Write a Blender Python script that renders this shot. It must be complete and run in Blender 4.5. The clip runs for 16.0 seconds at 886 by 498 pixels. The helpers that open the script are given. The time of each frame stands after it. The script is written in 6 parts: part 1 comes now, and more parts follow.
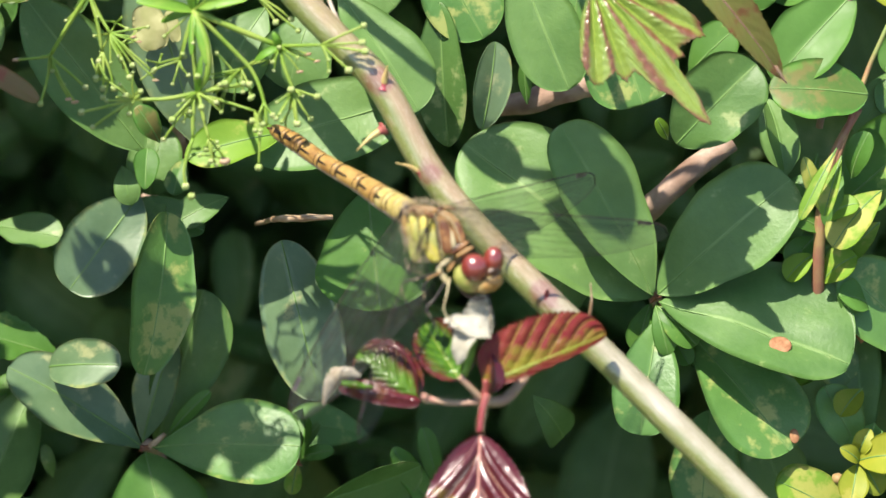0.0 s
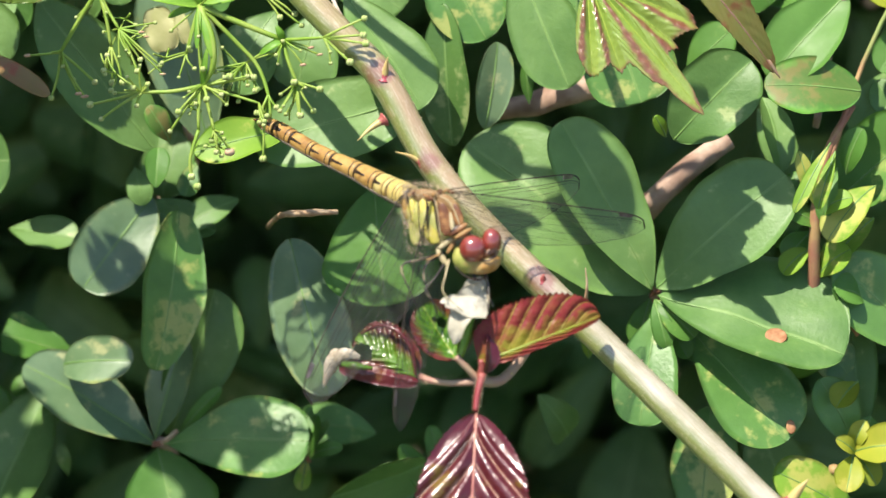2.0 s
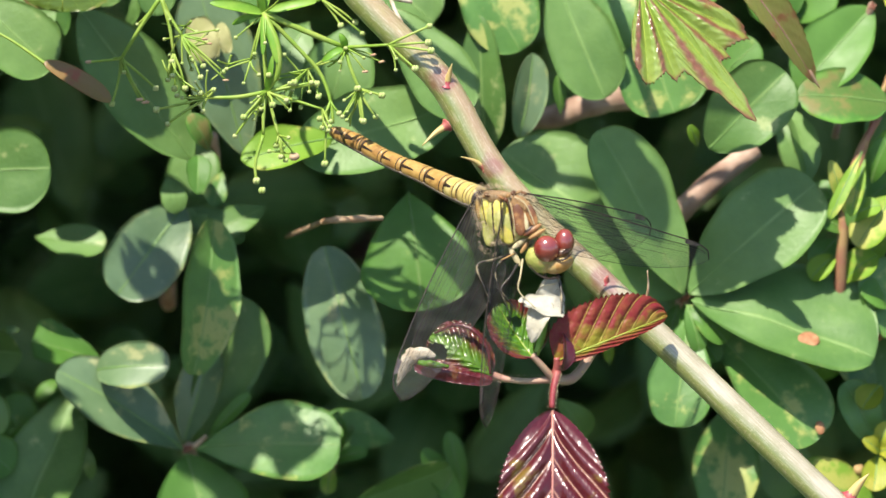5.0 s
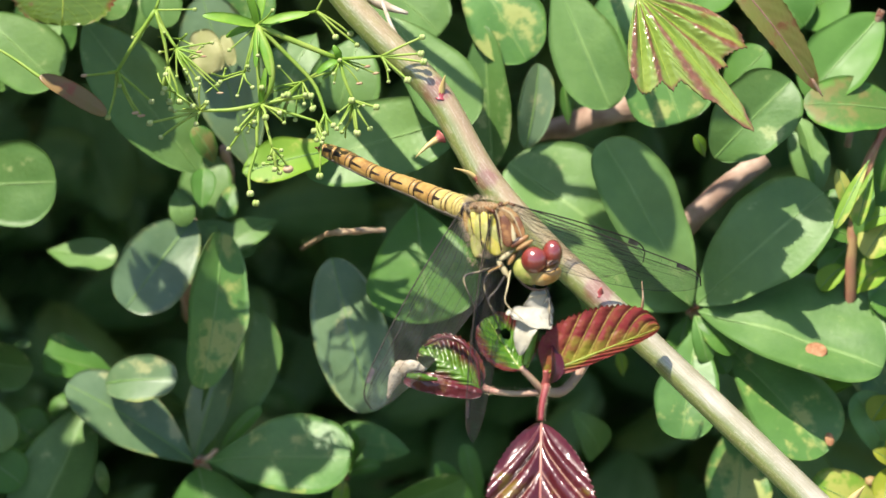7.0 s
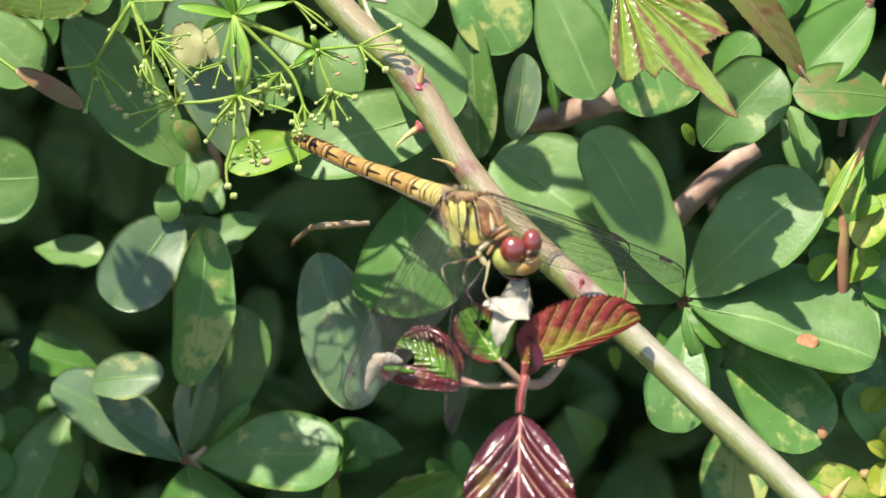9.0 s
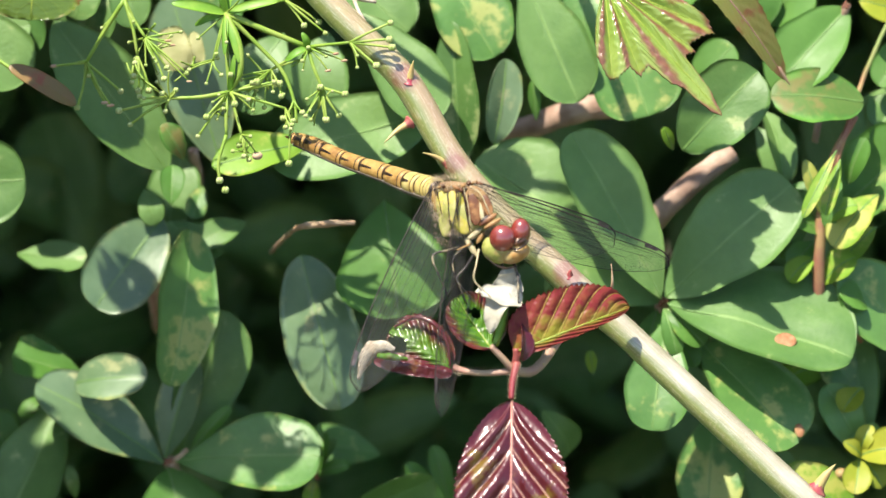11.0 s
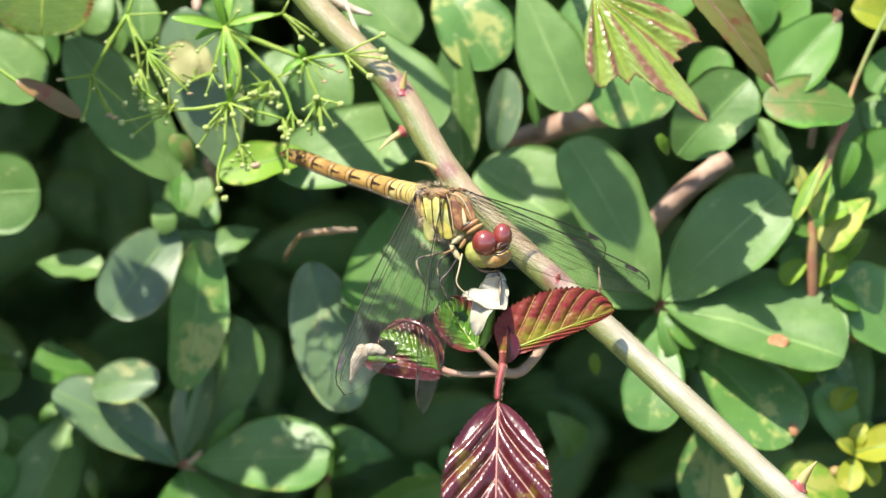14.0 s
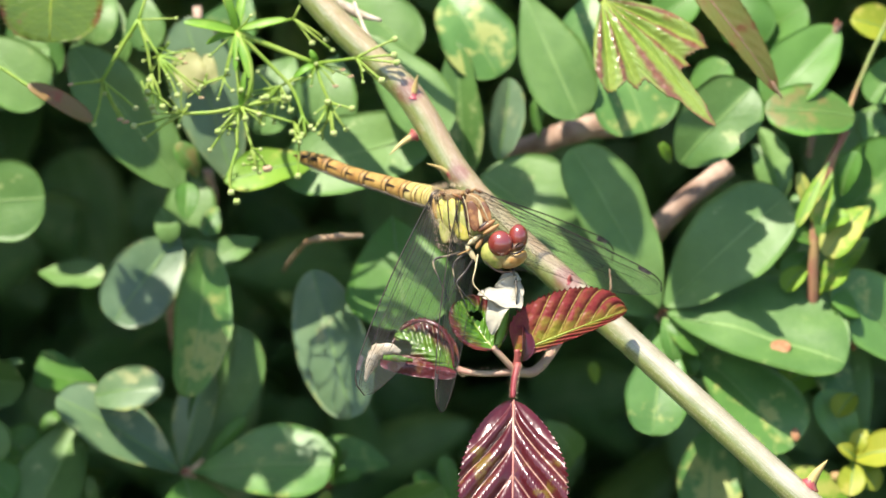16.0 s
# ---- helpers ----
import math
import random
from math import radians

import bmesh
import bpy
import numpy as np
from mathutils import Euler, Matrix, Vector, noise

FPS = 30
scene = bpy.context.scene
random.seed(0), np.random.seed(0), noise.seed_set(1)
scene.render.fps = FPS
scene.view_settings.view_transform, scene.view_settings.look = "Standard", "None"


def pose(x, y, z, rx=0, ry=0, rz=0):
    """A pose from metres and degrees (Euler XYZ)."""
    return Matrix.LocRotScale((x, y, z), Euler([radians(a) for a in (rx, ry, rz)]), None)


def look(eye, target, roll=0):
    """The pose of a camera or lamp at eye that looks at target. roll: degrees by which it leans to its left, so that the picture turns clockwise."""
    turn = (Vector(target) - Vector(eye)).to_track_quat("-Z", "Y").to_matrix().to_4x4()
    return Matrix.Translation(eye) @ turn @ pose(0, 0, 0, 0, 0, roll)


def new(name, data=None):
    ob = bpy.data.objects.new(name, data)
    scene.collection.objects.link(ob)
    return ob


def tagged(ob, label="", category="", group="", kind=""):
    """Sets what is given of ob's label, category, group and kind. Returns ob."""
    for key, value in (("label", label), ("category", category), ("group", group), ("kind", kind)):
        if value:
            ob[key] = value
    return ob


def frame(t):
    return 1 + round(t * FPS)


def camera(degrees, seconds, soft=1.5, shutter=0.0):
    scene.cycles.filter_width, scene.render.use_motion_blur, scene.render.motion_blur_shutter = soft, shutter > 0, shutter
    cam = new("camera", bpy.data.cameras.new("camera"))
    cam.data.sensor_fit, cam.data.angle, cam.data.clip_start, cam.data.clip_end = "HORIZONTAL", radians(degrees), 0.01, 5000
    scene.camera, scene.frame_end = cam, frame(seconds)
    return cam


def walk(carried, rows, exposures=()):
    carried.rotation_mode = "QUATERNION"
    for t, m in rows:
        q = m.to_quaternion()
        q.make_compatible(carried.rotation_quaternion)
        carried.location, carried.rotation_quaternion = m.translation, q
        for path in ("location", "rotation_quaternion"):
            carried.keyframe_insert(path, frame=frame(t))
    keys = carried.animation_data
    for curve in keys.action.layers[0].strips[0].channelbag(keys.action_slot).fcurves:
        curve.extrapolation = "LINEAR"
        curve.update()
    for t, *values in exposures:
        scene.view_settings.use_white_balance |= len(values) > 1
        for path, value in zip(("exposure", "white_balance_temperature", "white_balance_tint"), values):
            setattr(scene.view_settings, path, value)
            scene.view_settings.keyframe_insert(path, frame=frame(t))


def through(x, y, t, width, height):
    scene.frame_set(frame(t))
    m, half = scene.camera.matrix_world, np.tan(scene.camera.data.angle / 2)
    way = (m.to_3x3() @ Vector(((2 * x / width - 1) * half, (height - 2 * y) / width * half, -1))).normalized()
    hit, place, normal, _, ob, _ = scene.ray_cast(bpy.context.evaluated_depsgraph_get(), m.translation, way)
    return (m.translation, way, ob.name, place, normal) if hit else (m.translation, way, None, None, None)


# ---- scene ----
# ---- plan: millimetres u right, v up, w towards the viewer, in a frame that leans back 20 degrees ----
PLAN = Matrix.Translation((0, 0, 1.0)) @ Matrix.Rotation(radians(70), 4, "X") @ Matrix.Scale(0.001, 4)


def W(p):
    return PLAN @ Vector(p)


cam = camera(10.0, 16.0, soft=1.5)
walk(cam, [
    (0, pose(0.00210, -0.55823, 1.27667, 63.8556, -0.7795, 0.4657)),
    (0.5, pose(0.01612, -0.56853, 1.26879, 64.8544, -0.3561, 1.5746)),
    (1, pose(0.02672, -0.57229, 1.26624, 65.1849, 0.0511, 2.3880)),
    (1.5, pose(0.02851, -0.57524, 1.26345, 65.5058, 0.2350, 2.4930)),
    (2, pose(0.01647, -0.58201, 1.25988, 66.0074, -0.2026, 1.5628)),
    (2.5, pose(0.00963, -0.58170, 1.26362, 65.6849, -0.4240, 1.0883)),
    (3, pose(-0.00082, -0.58710, 1.26036, 66.1265, -0.7511, 0.3449)),
    (3.5, pose(-0.03284, -0.58990, 1.25923, 66.3326, -1.8016, -2.0419)),
    (4, pose(-0.07134, -0.59214, 1.25737, 66.6361, -3.1292, -4.8768)),
    (6.5, pose(-0.04138, -0.60335, 1.24972, 67.6984, -1.7626, -2.5256)),
    (7, pose(-0.02761, -0.59656, 1.25377, 67.1762, -1.2950, -1.5200)),
    (7.5, pose(-0.00542, -0.59169, 1.25116, 67.2318, -0.5126, 0.1406)),
    (8, pose(-0.00299, -0.59054, 1.24803, 67.4372, -0.2587, 0.2144)),
    (8.5, pose(-0.00355, -0.58939, 1.24981, 67.2194, -0.1745, 0.0947)),
    (9, pose(-0.00676, -0.59081, 1.24604, 67.5100, -0.2301, -0.2316)),
    (11.5, pose(-0.03001, -0.61514, 1.22337, 69.9583, -1.2254, -2.1698)),
    (12, pose(-0.01503, -0.62071, 1.22771, 69.8100, -0.6569, -1.0746)),
    (12.5, pose(0.00000, -0.62296, 1.22674, 70.0000, 0.0000, 0.0000)),
    (13, pose(-0.00885, -0.62035, 1.23087, 69.6425, -0.2134, -0.6803)),
    (13.5, pose(-0.00606, -0.62015, 1.23051, 69.6852, -0.1557, -0.4168)),
    (14, pose(0.00243, -0.62621, 1.22985, 69.9301, 0.1641, 0.2531)),
    (14.5, pose(-0.01558, -0.62909, 1.22904, 70.0976, -0.3217, -1.1172)),
    (15, pose(-0.02660, -0.63089, 1.22321, 70.6287, -0.6449, -1.9520)),
    (15.5, pose(-0.02267, -0.63397, 1.21581, 71.3013, -0.5698, -1.6314)),
    (16, pose(-0.02285, -0.63635, 1.21656, 71.3176, -0.5980, -1.6154)),
], exposures=[(0.0, 1.05), (4.0, 1.08), (9.0, 1.04), (11.5, 1.23), (16.0, 1.22)])
cam.data.dof.use_dof, cam.data.dof.focus_distance, cam.data.dof.aperture_fstop = True, 0.653, 25.0

# ---- light: high sun over the viewer's left shoulder, clear sky ----
SUN_WAY = (PLAN.to_3x3() @ Vector((-0.31, 0.79, 0.53))).normalized()
world = bpy.data.worlds.new("sky")
scene.world = world
world.use_nodes = True
sky = world.node_tree.nodes.new("ShaderNodeTexSky")
sky.sky_type, sky.sun_disc = "NISHITA", False
sky.sun_elevation = math.asin(SUN_WAY.z)
sky.sun_rotation = math.atan2(SUN_WAY.x, SUN_WAY.y)
back = world.node_tree.nodes["Background"]
back.inputs["Strength"].default_value = 0.1
world.node_tree.links.new(sky.outputs[0], back.inputs["Color"])
sun_data = bpy.data.lights.new("sun", "SUN")
sun_data.energy, sun_data.angle, sun_data.color = 4.1, radians(0.6), (1.0, 0.9, 0.79)
sun = new("sun", sun_data)
sun.matrix_world = look(SUN_WAY * 4, (0, 0, 0))


# ---- node materials ----
class Nodes:
    def __init__(self, name):
        self.m = bpy.data.materials.new(name)
        self.m.use_nodes = True
        self.t = self.m.node_tree
        self.bsdf = self.t.nodes["Principled BSDF"]
        self.out = self.t.nodes["Material Output"]

    def add(self, kind, **put):
        n = self.t.nodes.new("ShaderNode" + kind)
        for k, v in put.items():
            if k == "op":
                n.operation = v
            elif k == "clamp":
                n.use_clamp = v
            else:
                key = int(k[1:]) if k[0] == "i" and k[1:].isdigit() else k
                self.plug(v, n.inputs[key])
        return n

    def plug(self, v, socket):
        if isinstance(v, bpy.types.NodeSocket):
            self.t.links.new(v, socket)
        elif isinstance(v, bpy.types.Node):
            self.t.links.new(v.outputs[0], socket)
        elif isinstance(v, tuple) and len(v) == 3 and len(size_of(socket)) == 4:
            socket.default_value = (*v, 1)
        else:
            socket.default_value = v

    def math(self, op, a, b=0.0, clamp=False):
        return self.add("Math", op=op, clamp=clamp, i0=a, i1=b).outputs[0]

    def mix(self, f, a, b):
        n = self.t.nodes.new("ShaderNodeMix")
        n.data_type = "RGBA"
        self.plug(f, n.inputs["Factor"]), self.plug(a, n.inputs[6]), self.plug(b, n.inputs[7])
        return n.outputs[2]

    def noise(self, scale, detail=3.0, rough=0.55, at=None):
        n = self.t.nodes.new("ShaderNodeTexNoise")
        n.inputs["Scale"].default_value, n.inputs["Detail"].default_value, n.inputs["Roughness"].default_value = scale, detail, rough
        self.plug(at or self.coord(), n.inputs["Vector"])
        return n.outputs["Fac"]

    def coord(self):
        return self.add("TexCoord").outputs["Object"]

    def uv(self):
        s = self.add("SeparateXYZ", i0=self.add("TexCoord").outputs["UV"])
        return s.outputs[0], s.outputs[1]

    def ramp(self, v, lo, hi):
        n = self.add("MapRange", i0=v, i1=lo, i2=hi)
        n.interpolation_type = "SMOOTHSTEP"
        return n.outputs[0]

    def set(self, **put):
        for k, v in put.items():
            self.plug(v, self.bsdf.inputs[k.replace("_", " ")])
        return self

    def bump(self, height, depth, strength=1.0):
        b = self.add("Bump", Strength=strength, Distance=depth, Height=height)
        self.plug(b.outputs[0], self.bsdf.inputs["Normal"])

    def glow_through(self, colour, share):
        tr = self.add("BsdfTranslucent", Color=colour)
        mx = self.add("MixShader", i0=share, i1=self.bsdf.outputs[0], i2=tr.outputs[0])
        self.plug(mx.outputs[0], self.out.inputs["Surface"])


def size_of(socket):
    v = socket.default_value
    return v if hasattr(v, "__len__") else ()


def leaf_material(name, dark, light, spot, spotted, rough=0.5, vein=(0.16, 0.3, 0.1), veins=7, vein_strength=0.03, through=0.16, edge=None, relief=0.0001, spot_scale=330, coat=0.0, rim=(0.55, 1.0), slant=0.3, tip_rim=0.0, gloss=0.42, rib=0.0, coat_rough=0.16):
    n = Nodes(name)
    rnd = n.add("ObjectInfo").outputs["Random"]
    shifted = n.add("VectorMath", op="ADD", i0=n.coord(), i1=n.add("CombineXYZ", i0=rnd, i1=rnd, i2=rnd).outputs[0]).outputs[0]
    big, fine = n.noise(110, 2, at=shifted), n.noise(1500, 3, at=shifted)
    cloud = n.math("MULTIPLY", n.math("SUBTRACT", n.noise(330, 4, at=shifted), 0.5), 0.95)
    tone = n.math("ADD", n.math("ADD", cloud, n.math("MULTIPLY", big, 0.75)), n.math("MULTIPLY", n.math("SUBTRACT", rnd, 0.45), 0.6), clamp=True)
    colour = n.mix(tone, dark, light)
    s, r = n.uv()
    out = n.math("ABSOLUTE", r)
    if edge:
        band = n.ramp(n.math("ADD", out, n.math("MULTIPLY", n.math("SUBTRACT", n.noise(420, 3, at=shifted), 0.5), 1.1)), *rim)
        band = n.math("ADD", band, n.math("MULTIPLY", s, tip_rim), clamp=True)
        colour = n.mix(band, colour, edge)
    speck = n.noise(spot_scale, 4, 0.6, at=shifted)
    patch = n.noise(70, 1, at=shifted)
    lim = n.math("SUBTRACT", 0.72 - 0.28 * spotted, n.math("MULTIPLY", n.math("SUBTRACT", patch, 0.5), 0.5))
    mask = n.math("MULTIPLY", n.ramp(n.math("SUBTRACT", speck, lim), 0.0, 0.12), 0.75)
    colour = n.mix(mask, colour, spot)
    run = n.math("FRACT", n.math("MAXIMUM", n.math("MULTIPLY", n.math("SUBTRACT", s, n.math("MULTIPLY", out, slant)), float(veins)), 0.0))
    near = n.math("ABSOLUTE", n.math("SUBTRACT", run, 0.5))
    line = n.math("SUBTRACT", 1.0, n.ramp(near, 0.012, 0.07))
    colour = n.mix(n.math("MULTIPLY", line, vein_strength), colour, vein)
    colour = n.mix(n.math("MULTIPLY", n.math("SUBTRACT", fine, 0.4), 0.35, clamp=True), colour, light)
    if rib:
        crease = n.math("SUBTRACT", 1.0, n.ramp(out, 0.012, 0.05))
        colour = n.mix(n.math("MULTIPLY", crease, rib), colour, (0.3, 0.45, 0.15))
    n.set(Base_Color=colour, Roughness=n.math("ADD", rough - 0.1, n.math("MULTIPLY", n.noise(500, 3, at=shifted), 0.22)), Specular_IOR_Level=gloss, Coat_Weight=coat, Coat_Roughness=coat_rough)
    n.bump(n.math("ADD", n.math("MULTIPLY", line, -min(0.6, vein_strength)), n.math("MULTIPLY", fine, 0.5)), relief, 0.7)
    n.glow_through(n.mix(0.45, colour, (0.24, 0.5, 0.06)), through)
    return n.m


def plain(name, one, two, scale, rough=0.5, depth=0.00005, coat=0.0, through=0.0, two_scale=0.0, three=None, coat_rough=0.16, coat_ior=1.5):
    n = Nodes(name)
    at = n.coord()
    colour = n.mix(n.ramp(n.noise(scale, 4, at=at), 0.35, 0.65), one, two)
    if three:
        colour = n.mix(n.ramp(n.noise(two_scale, 3, at=at), 0.5, 0.65), colour, three)
    n.set(Base_Color=colour, Roughness=rough, Coat_Weight=coat, Coat_Roughness=coat_rough, Coat_IOR=coat_ior)
    n.bump(n.noise(scale * 3, 3, at=at), depth, 0.6)
    if through:
        n.glow_through(colour, through)
    return n.m


LEAF = leaf_material("evergreen_leaf", (0.08, 0.185, 0.038), (0.175, 0.32, 0.082), (0.34, 0.42, 0.16), 0.28, rough=0.5, gloss=0.6, relief=0.00018, rib=0.55)
LEAF_MOTTLED = leaf_material("mottled_evergreen_leaf", (0.065, 0.175, 0.036), (0.15, 0.32, 0.072), (0.46, 0.49, 0.15), 0.6, spot_scale=260, rough=0.45, gloss=0.62, relief=0.00018, rib=0.4, edge=(0.4, 0.46, 0.12), rim=(1.0, 1.5))
LEAF_PALE = leaf_material("half_bleached_leaf", (0.09, 0.175, 0.075), (0.2, 0.31, 0.15), (0.48, 0.5, 0.24), 0.38, spot_scale=220, rough=0.4, gloss=0.85, rib=0.4, edge=(0.45, 0.48, 0.15), rim=(0.85, 1.4))
LEAF_YOUNG = leaf_material("young_green_leaf", (0.09, 0.24, 0.035), (0.17, 0.37, 0.07), (0.4, 0.5, 0.12), 0.22, gloss=0.6, through=0.4, rib=0.4, vein=(0.2, 0.38, 0.06))
LEAF_YELLOW = leaf_material("yellow_green_leaf", (0.28, 0.36, 0.03), (0.5, 0.48, 0.05), (0.6, 0.55, 0.12), 0.5, through=0.35)
LEAF_YMIX = leaf_material("yellow_blotched_leaf", (0.18, 0.36, 0.03), (0.28, 0.44, 0.05), (0.55, 0.52, 0.13), 0.7, through=0.3, spot_scale=220)
LEAF_BROWN = leaf_material("brown_and_green_blotched_leaf", (0.2, 0.2, 0.055), (0.29, 0.26, 0.085), (0.06, 0.2, 0.03), 0.95, spot_scale=330, through=0.25, edge=(0.13, 0.33, 0.05), rim=(0.6, 1.0))
REDDISH = leaf_material("reddish_brown_leaf", (0.2, 0.17, 0.05), (0.28, 0.14, 0.06), (0.3, 0.07, 0.04), 0.65, rough=0.4, gloss=0.5, through=0.2, vein=(0.36, 0.2, 0.1))
RED_LEAF = leaf_material("glossy_maroon_leaf", (0.062, 0.004, 0.01), (0.118, 0.012, 0.016), (0.18, 0.13, 0.012), 0.55, rough=0.36, vein=(0.45, 0.26, 0.18), veins=5.6, slant=0.42, vein_strength=0.75, through=0.12, relief=0.00008, coat=1.0)
RED_FOLD = leaf_material("maroon_leaf_fold", (0.085, 0.006, 0.014), (0.15, 0.02, 0.024), (0.17, 0.08, 0.02), 0.35, rough=0.34, vein=(0.3, 0.1, 0.1), veins=5, vein_strength=0.1, through=0.12, relief=0.00012, coat=0.8)
MAROON_GREEN = leaf_material("green_and_maroon_curled_leaf", (0.08, 0.2, 0.012), (0.15, 0.29, 0.02), (0.16, 0.05, 0.02), 0.45, rough=0.3, vein=(0.2, 0.36, 0.05), veins=6, slant=0.45, vein_strength=0.4, through=0.25, edge=(0.12, 0.012, 0.022), relief=0.00012, coat=0.7, rim=(0.2, 0.62))
RED_GREEN = leaf_material("bronze_red_green_leaf", (0.19, 0.22, 0.015), (0.3, 0.3, 0.03), (0.22, 0.035, 0.025), 0.6, rough=0.42, vein=(0.42, 0.34, 0.06), veins=7, slant=0.35, tip_rim=0.55, vein_strength=0.85, through=0.15, edge=(0.21, 0.022, 0.026), relief=0.0002, coat=0.0, gloss=0.3, rim=(0.12, 0.62))
CURL_GREEN = leaf_material("green_leaf_with_maroon_rim", (0.07, 0.19, 0.012), (0.13, 0.28, 0.02), (0.14, 0.06, 0.02), 0.25, rough=0.25, vein=(0.2, 0.36, 0.05), veins=6, vein_strength=0.6, through=0.25, edge=(0.13, 0.012, 0.02), relief=0.00012, coat=0.6, rim=(0.4, 0.85))
LIME_RED = leaf_material("lime_leaf_with_copper_rim", (0.22, 0.38, 0.05), (0.31, 0.46, 0.09), (0.3, 0.13, 0.06), 0.35, rough=0.28, coat_rough=0.22, vein=(0.3, 0.42, 0.08), veins=6, vein_strength=0.15, through=0.22, edge=(0.22, 0.085, 0.05), relief=0.00012, coat=1.0, rim=(0.3, 0.95), tip_rim=0.22)
OLIVE_TOOTHED = leaf_material("olive_leaf_with_red_edge", (0.07, 0.14, 0.02), (0.2, 0.31, 0.035), (0.2, 0.08, 0.04), 0.5, rough=0.3, vein=(0.25, 0.36, 0.06), veins=8, vein_strength=0.3, through=0.2, edge=(0.2, 0.06, 0.04), rim=(0.75, 1.2), coat=0.4)
COPPER = leaf_material("coppery_narrow_leaf", (0.3, 0.33, 0.08), (0.4, 0.26, 0.1), (0.36, 0.12, 0.07), 0.45, rough=0.3, coat=0.6, through=0.35, vein=(0.4, 0.26, 0.14))
MIDRIB = plain("leaf_midrib", (0.13, 0.26, 0.06), (0.19, 0.33, 0.09), 400, 0.45)
PINK_RIB = plain("pink_leaf_midrib", (0.4, 0.16, 0.13), (0.5, 0.27, 0.2), 500, 0.4)
LIME_RIB = plain("lime_leaf_midrib", (0.26, 0.36, 0.04), (0.33, 0.4, 0.07), 500, 0.35)
TWIG = plain("grey_brown_bark", (0.36, 0.24, 0.17), (0.54, 0.4, 0.3), 260, 0.8, 0.0003, three=(0.24, 0.15, 0.1), two_scale=90)
RED_TWIG = plain("reddish_green_twig", (0.3, 0.13, 0.08), (0.36, 0.25, 0.1), 200, 0.6, three=(0.2, 0.28, 0.07), two_scale=80)
DRY = plain("dry_brown_stalk", (0.35, 0.22, 0.12), (0.52, 0.4, 0.26), 420, 0.8, 0.0002)
PALE_DRY = plain("bleached_dry_leaf", (0.5, 0.42, 0.3), (0.68, 0.62, 0.5), 600, 0.8, 0.0003, through=0.2)
CREAM = plain("bleached_leaf_tissue", (0.34, 0.36, 0.13), (0.44, 0.44, 0.2), 300, 0.6, 0.0001, through=0.2)
PETAL = plain("cream_white_petal", (0.49, 0.47, 0.36), (0.63, 0.61, 0.5), 350, 0.8, 0.0004, through=0.25)
SHOOT = plain("pinkish_side_shoot", (0.4, 0.25, 0.18), (0.42, 0.32, 0.2), 300, 0.6, three=(0.42, 0.17, 0.15), two_scale=120)
PETIOLE = plain("crimson_petiole", (0.26, 0.03, 0.04), (0.34, 0.09, 0.08), 300, 0.4, coat=0.3)
THORN = plain("thorn_straw_yellow", (0.5, 0.43, 0.15), (0.52, 0.38, 0.15), 400, 0.45)
THORN_RED = plain("thorn_crimson", (0.32, 0.05, 0.07), (0.4, 0.14, 0.1), 400, 0.45)
STRAW_GREEN = plain("bedstraw_stalk", (0.23, 0.4, 0.045), (0.35, 0.48, 0.09), 300, 0.5, through=0.2)
STRAW_LEAF = plain("bedstraw_leaf", (0.17, 0.39, 0.035), (0.27, 0.48, 0.06), 300, 0.45, through=0.3)
FRUIT = plain("bedstraw_fruit", (0.3, 0.42, 0.1), (0.42, 0.48, 0.2), 900, 0.55)
STALK_TIP = plain("withered_stalk_tip", (0.42, 0.26, 0.16), (0.5, 0.36, 0.22), 500, 0.7)
BUD = plain("brown_bud", (0.16, 0.06, 0.03), (0.24, 0.11, 0.05), 500, 0.6)
SCAR = plain("brown_leaf_scar", (0.26, 0.11, 0.045), (0.38, 0.21, 0.1), 900, 0.8)
GOLD = plain("ochre_segment", (0.34, 0.2, 0.05), (0.43, 0.28, 0.085), 700, 0.5, 0.0001, coat=0.12, three=(0.26, 0.14, 0.04), two_scale=420)
GOLD_PALE = plain("straw_yellow_segment", (0.46, 0.36, 0.1), (0.52, 0.44, 0.17), 700, 0.5, 0.0001, coat=0.12, three=(0.36, 0.24, 0.07), two_scale=420)
BLACK = plain("chitin_black_brown", (0.018, 0.011, 0.008), (0.04, 0.024, 0.015), 900, 0.4)
UNDER = plain("grey_belly", (0.12, 0.1, 0.08), (0.2, 0.17, 0.13), 600, 0.6)
YELLOW = plain("lemon_side_plate", (0.5, 0.45, 0.06), (0.6, 0.54, 0.12), 600, 0.45, 0.0001, coat=0.15, three=(0.4, 0.3, 0.08), two_scale=300)
RUST = plain("rust_brown_chitin", (0.1, 0.032, 0.01), (0.16, 0.06, 0.018), 420, 0.5, 0.0001, coat=0.1, three=(0.3, 0.15, 0.05), two_scale=420)
TAN = plain("tan_hairy_chitin", (0.2, 0.12, 0.045), (0.3, 0.19, 0.075), 600, 0.6)
FACE = plain("green_yellow_face", (0.28, 0.33, 0.06), (0.4, 0.4, 0.12), 600, 0.5, 0.0002, coat=0.15, three=(0.36, 0.27, 0.09), two_scale=380)
LIP = plain("amber_frons", (0.36, 0.18, 0.04), (0.45, 0.27, 0.085), 500, 0.45, 0.0002, coat=0.2, three=(0.46, 0.36, 0.14), two_scale=380)
BROW = plain("glossy_brown_forehead", (0.035, 0.014, 0.007), (0.12, 0.05, 0.018), 380, 0.4, 0.0002, coat=0.8)
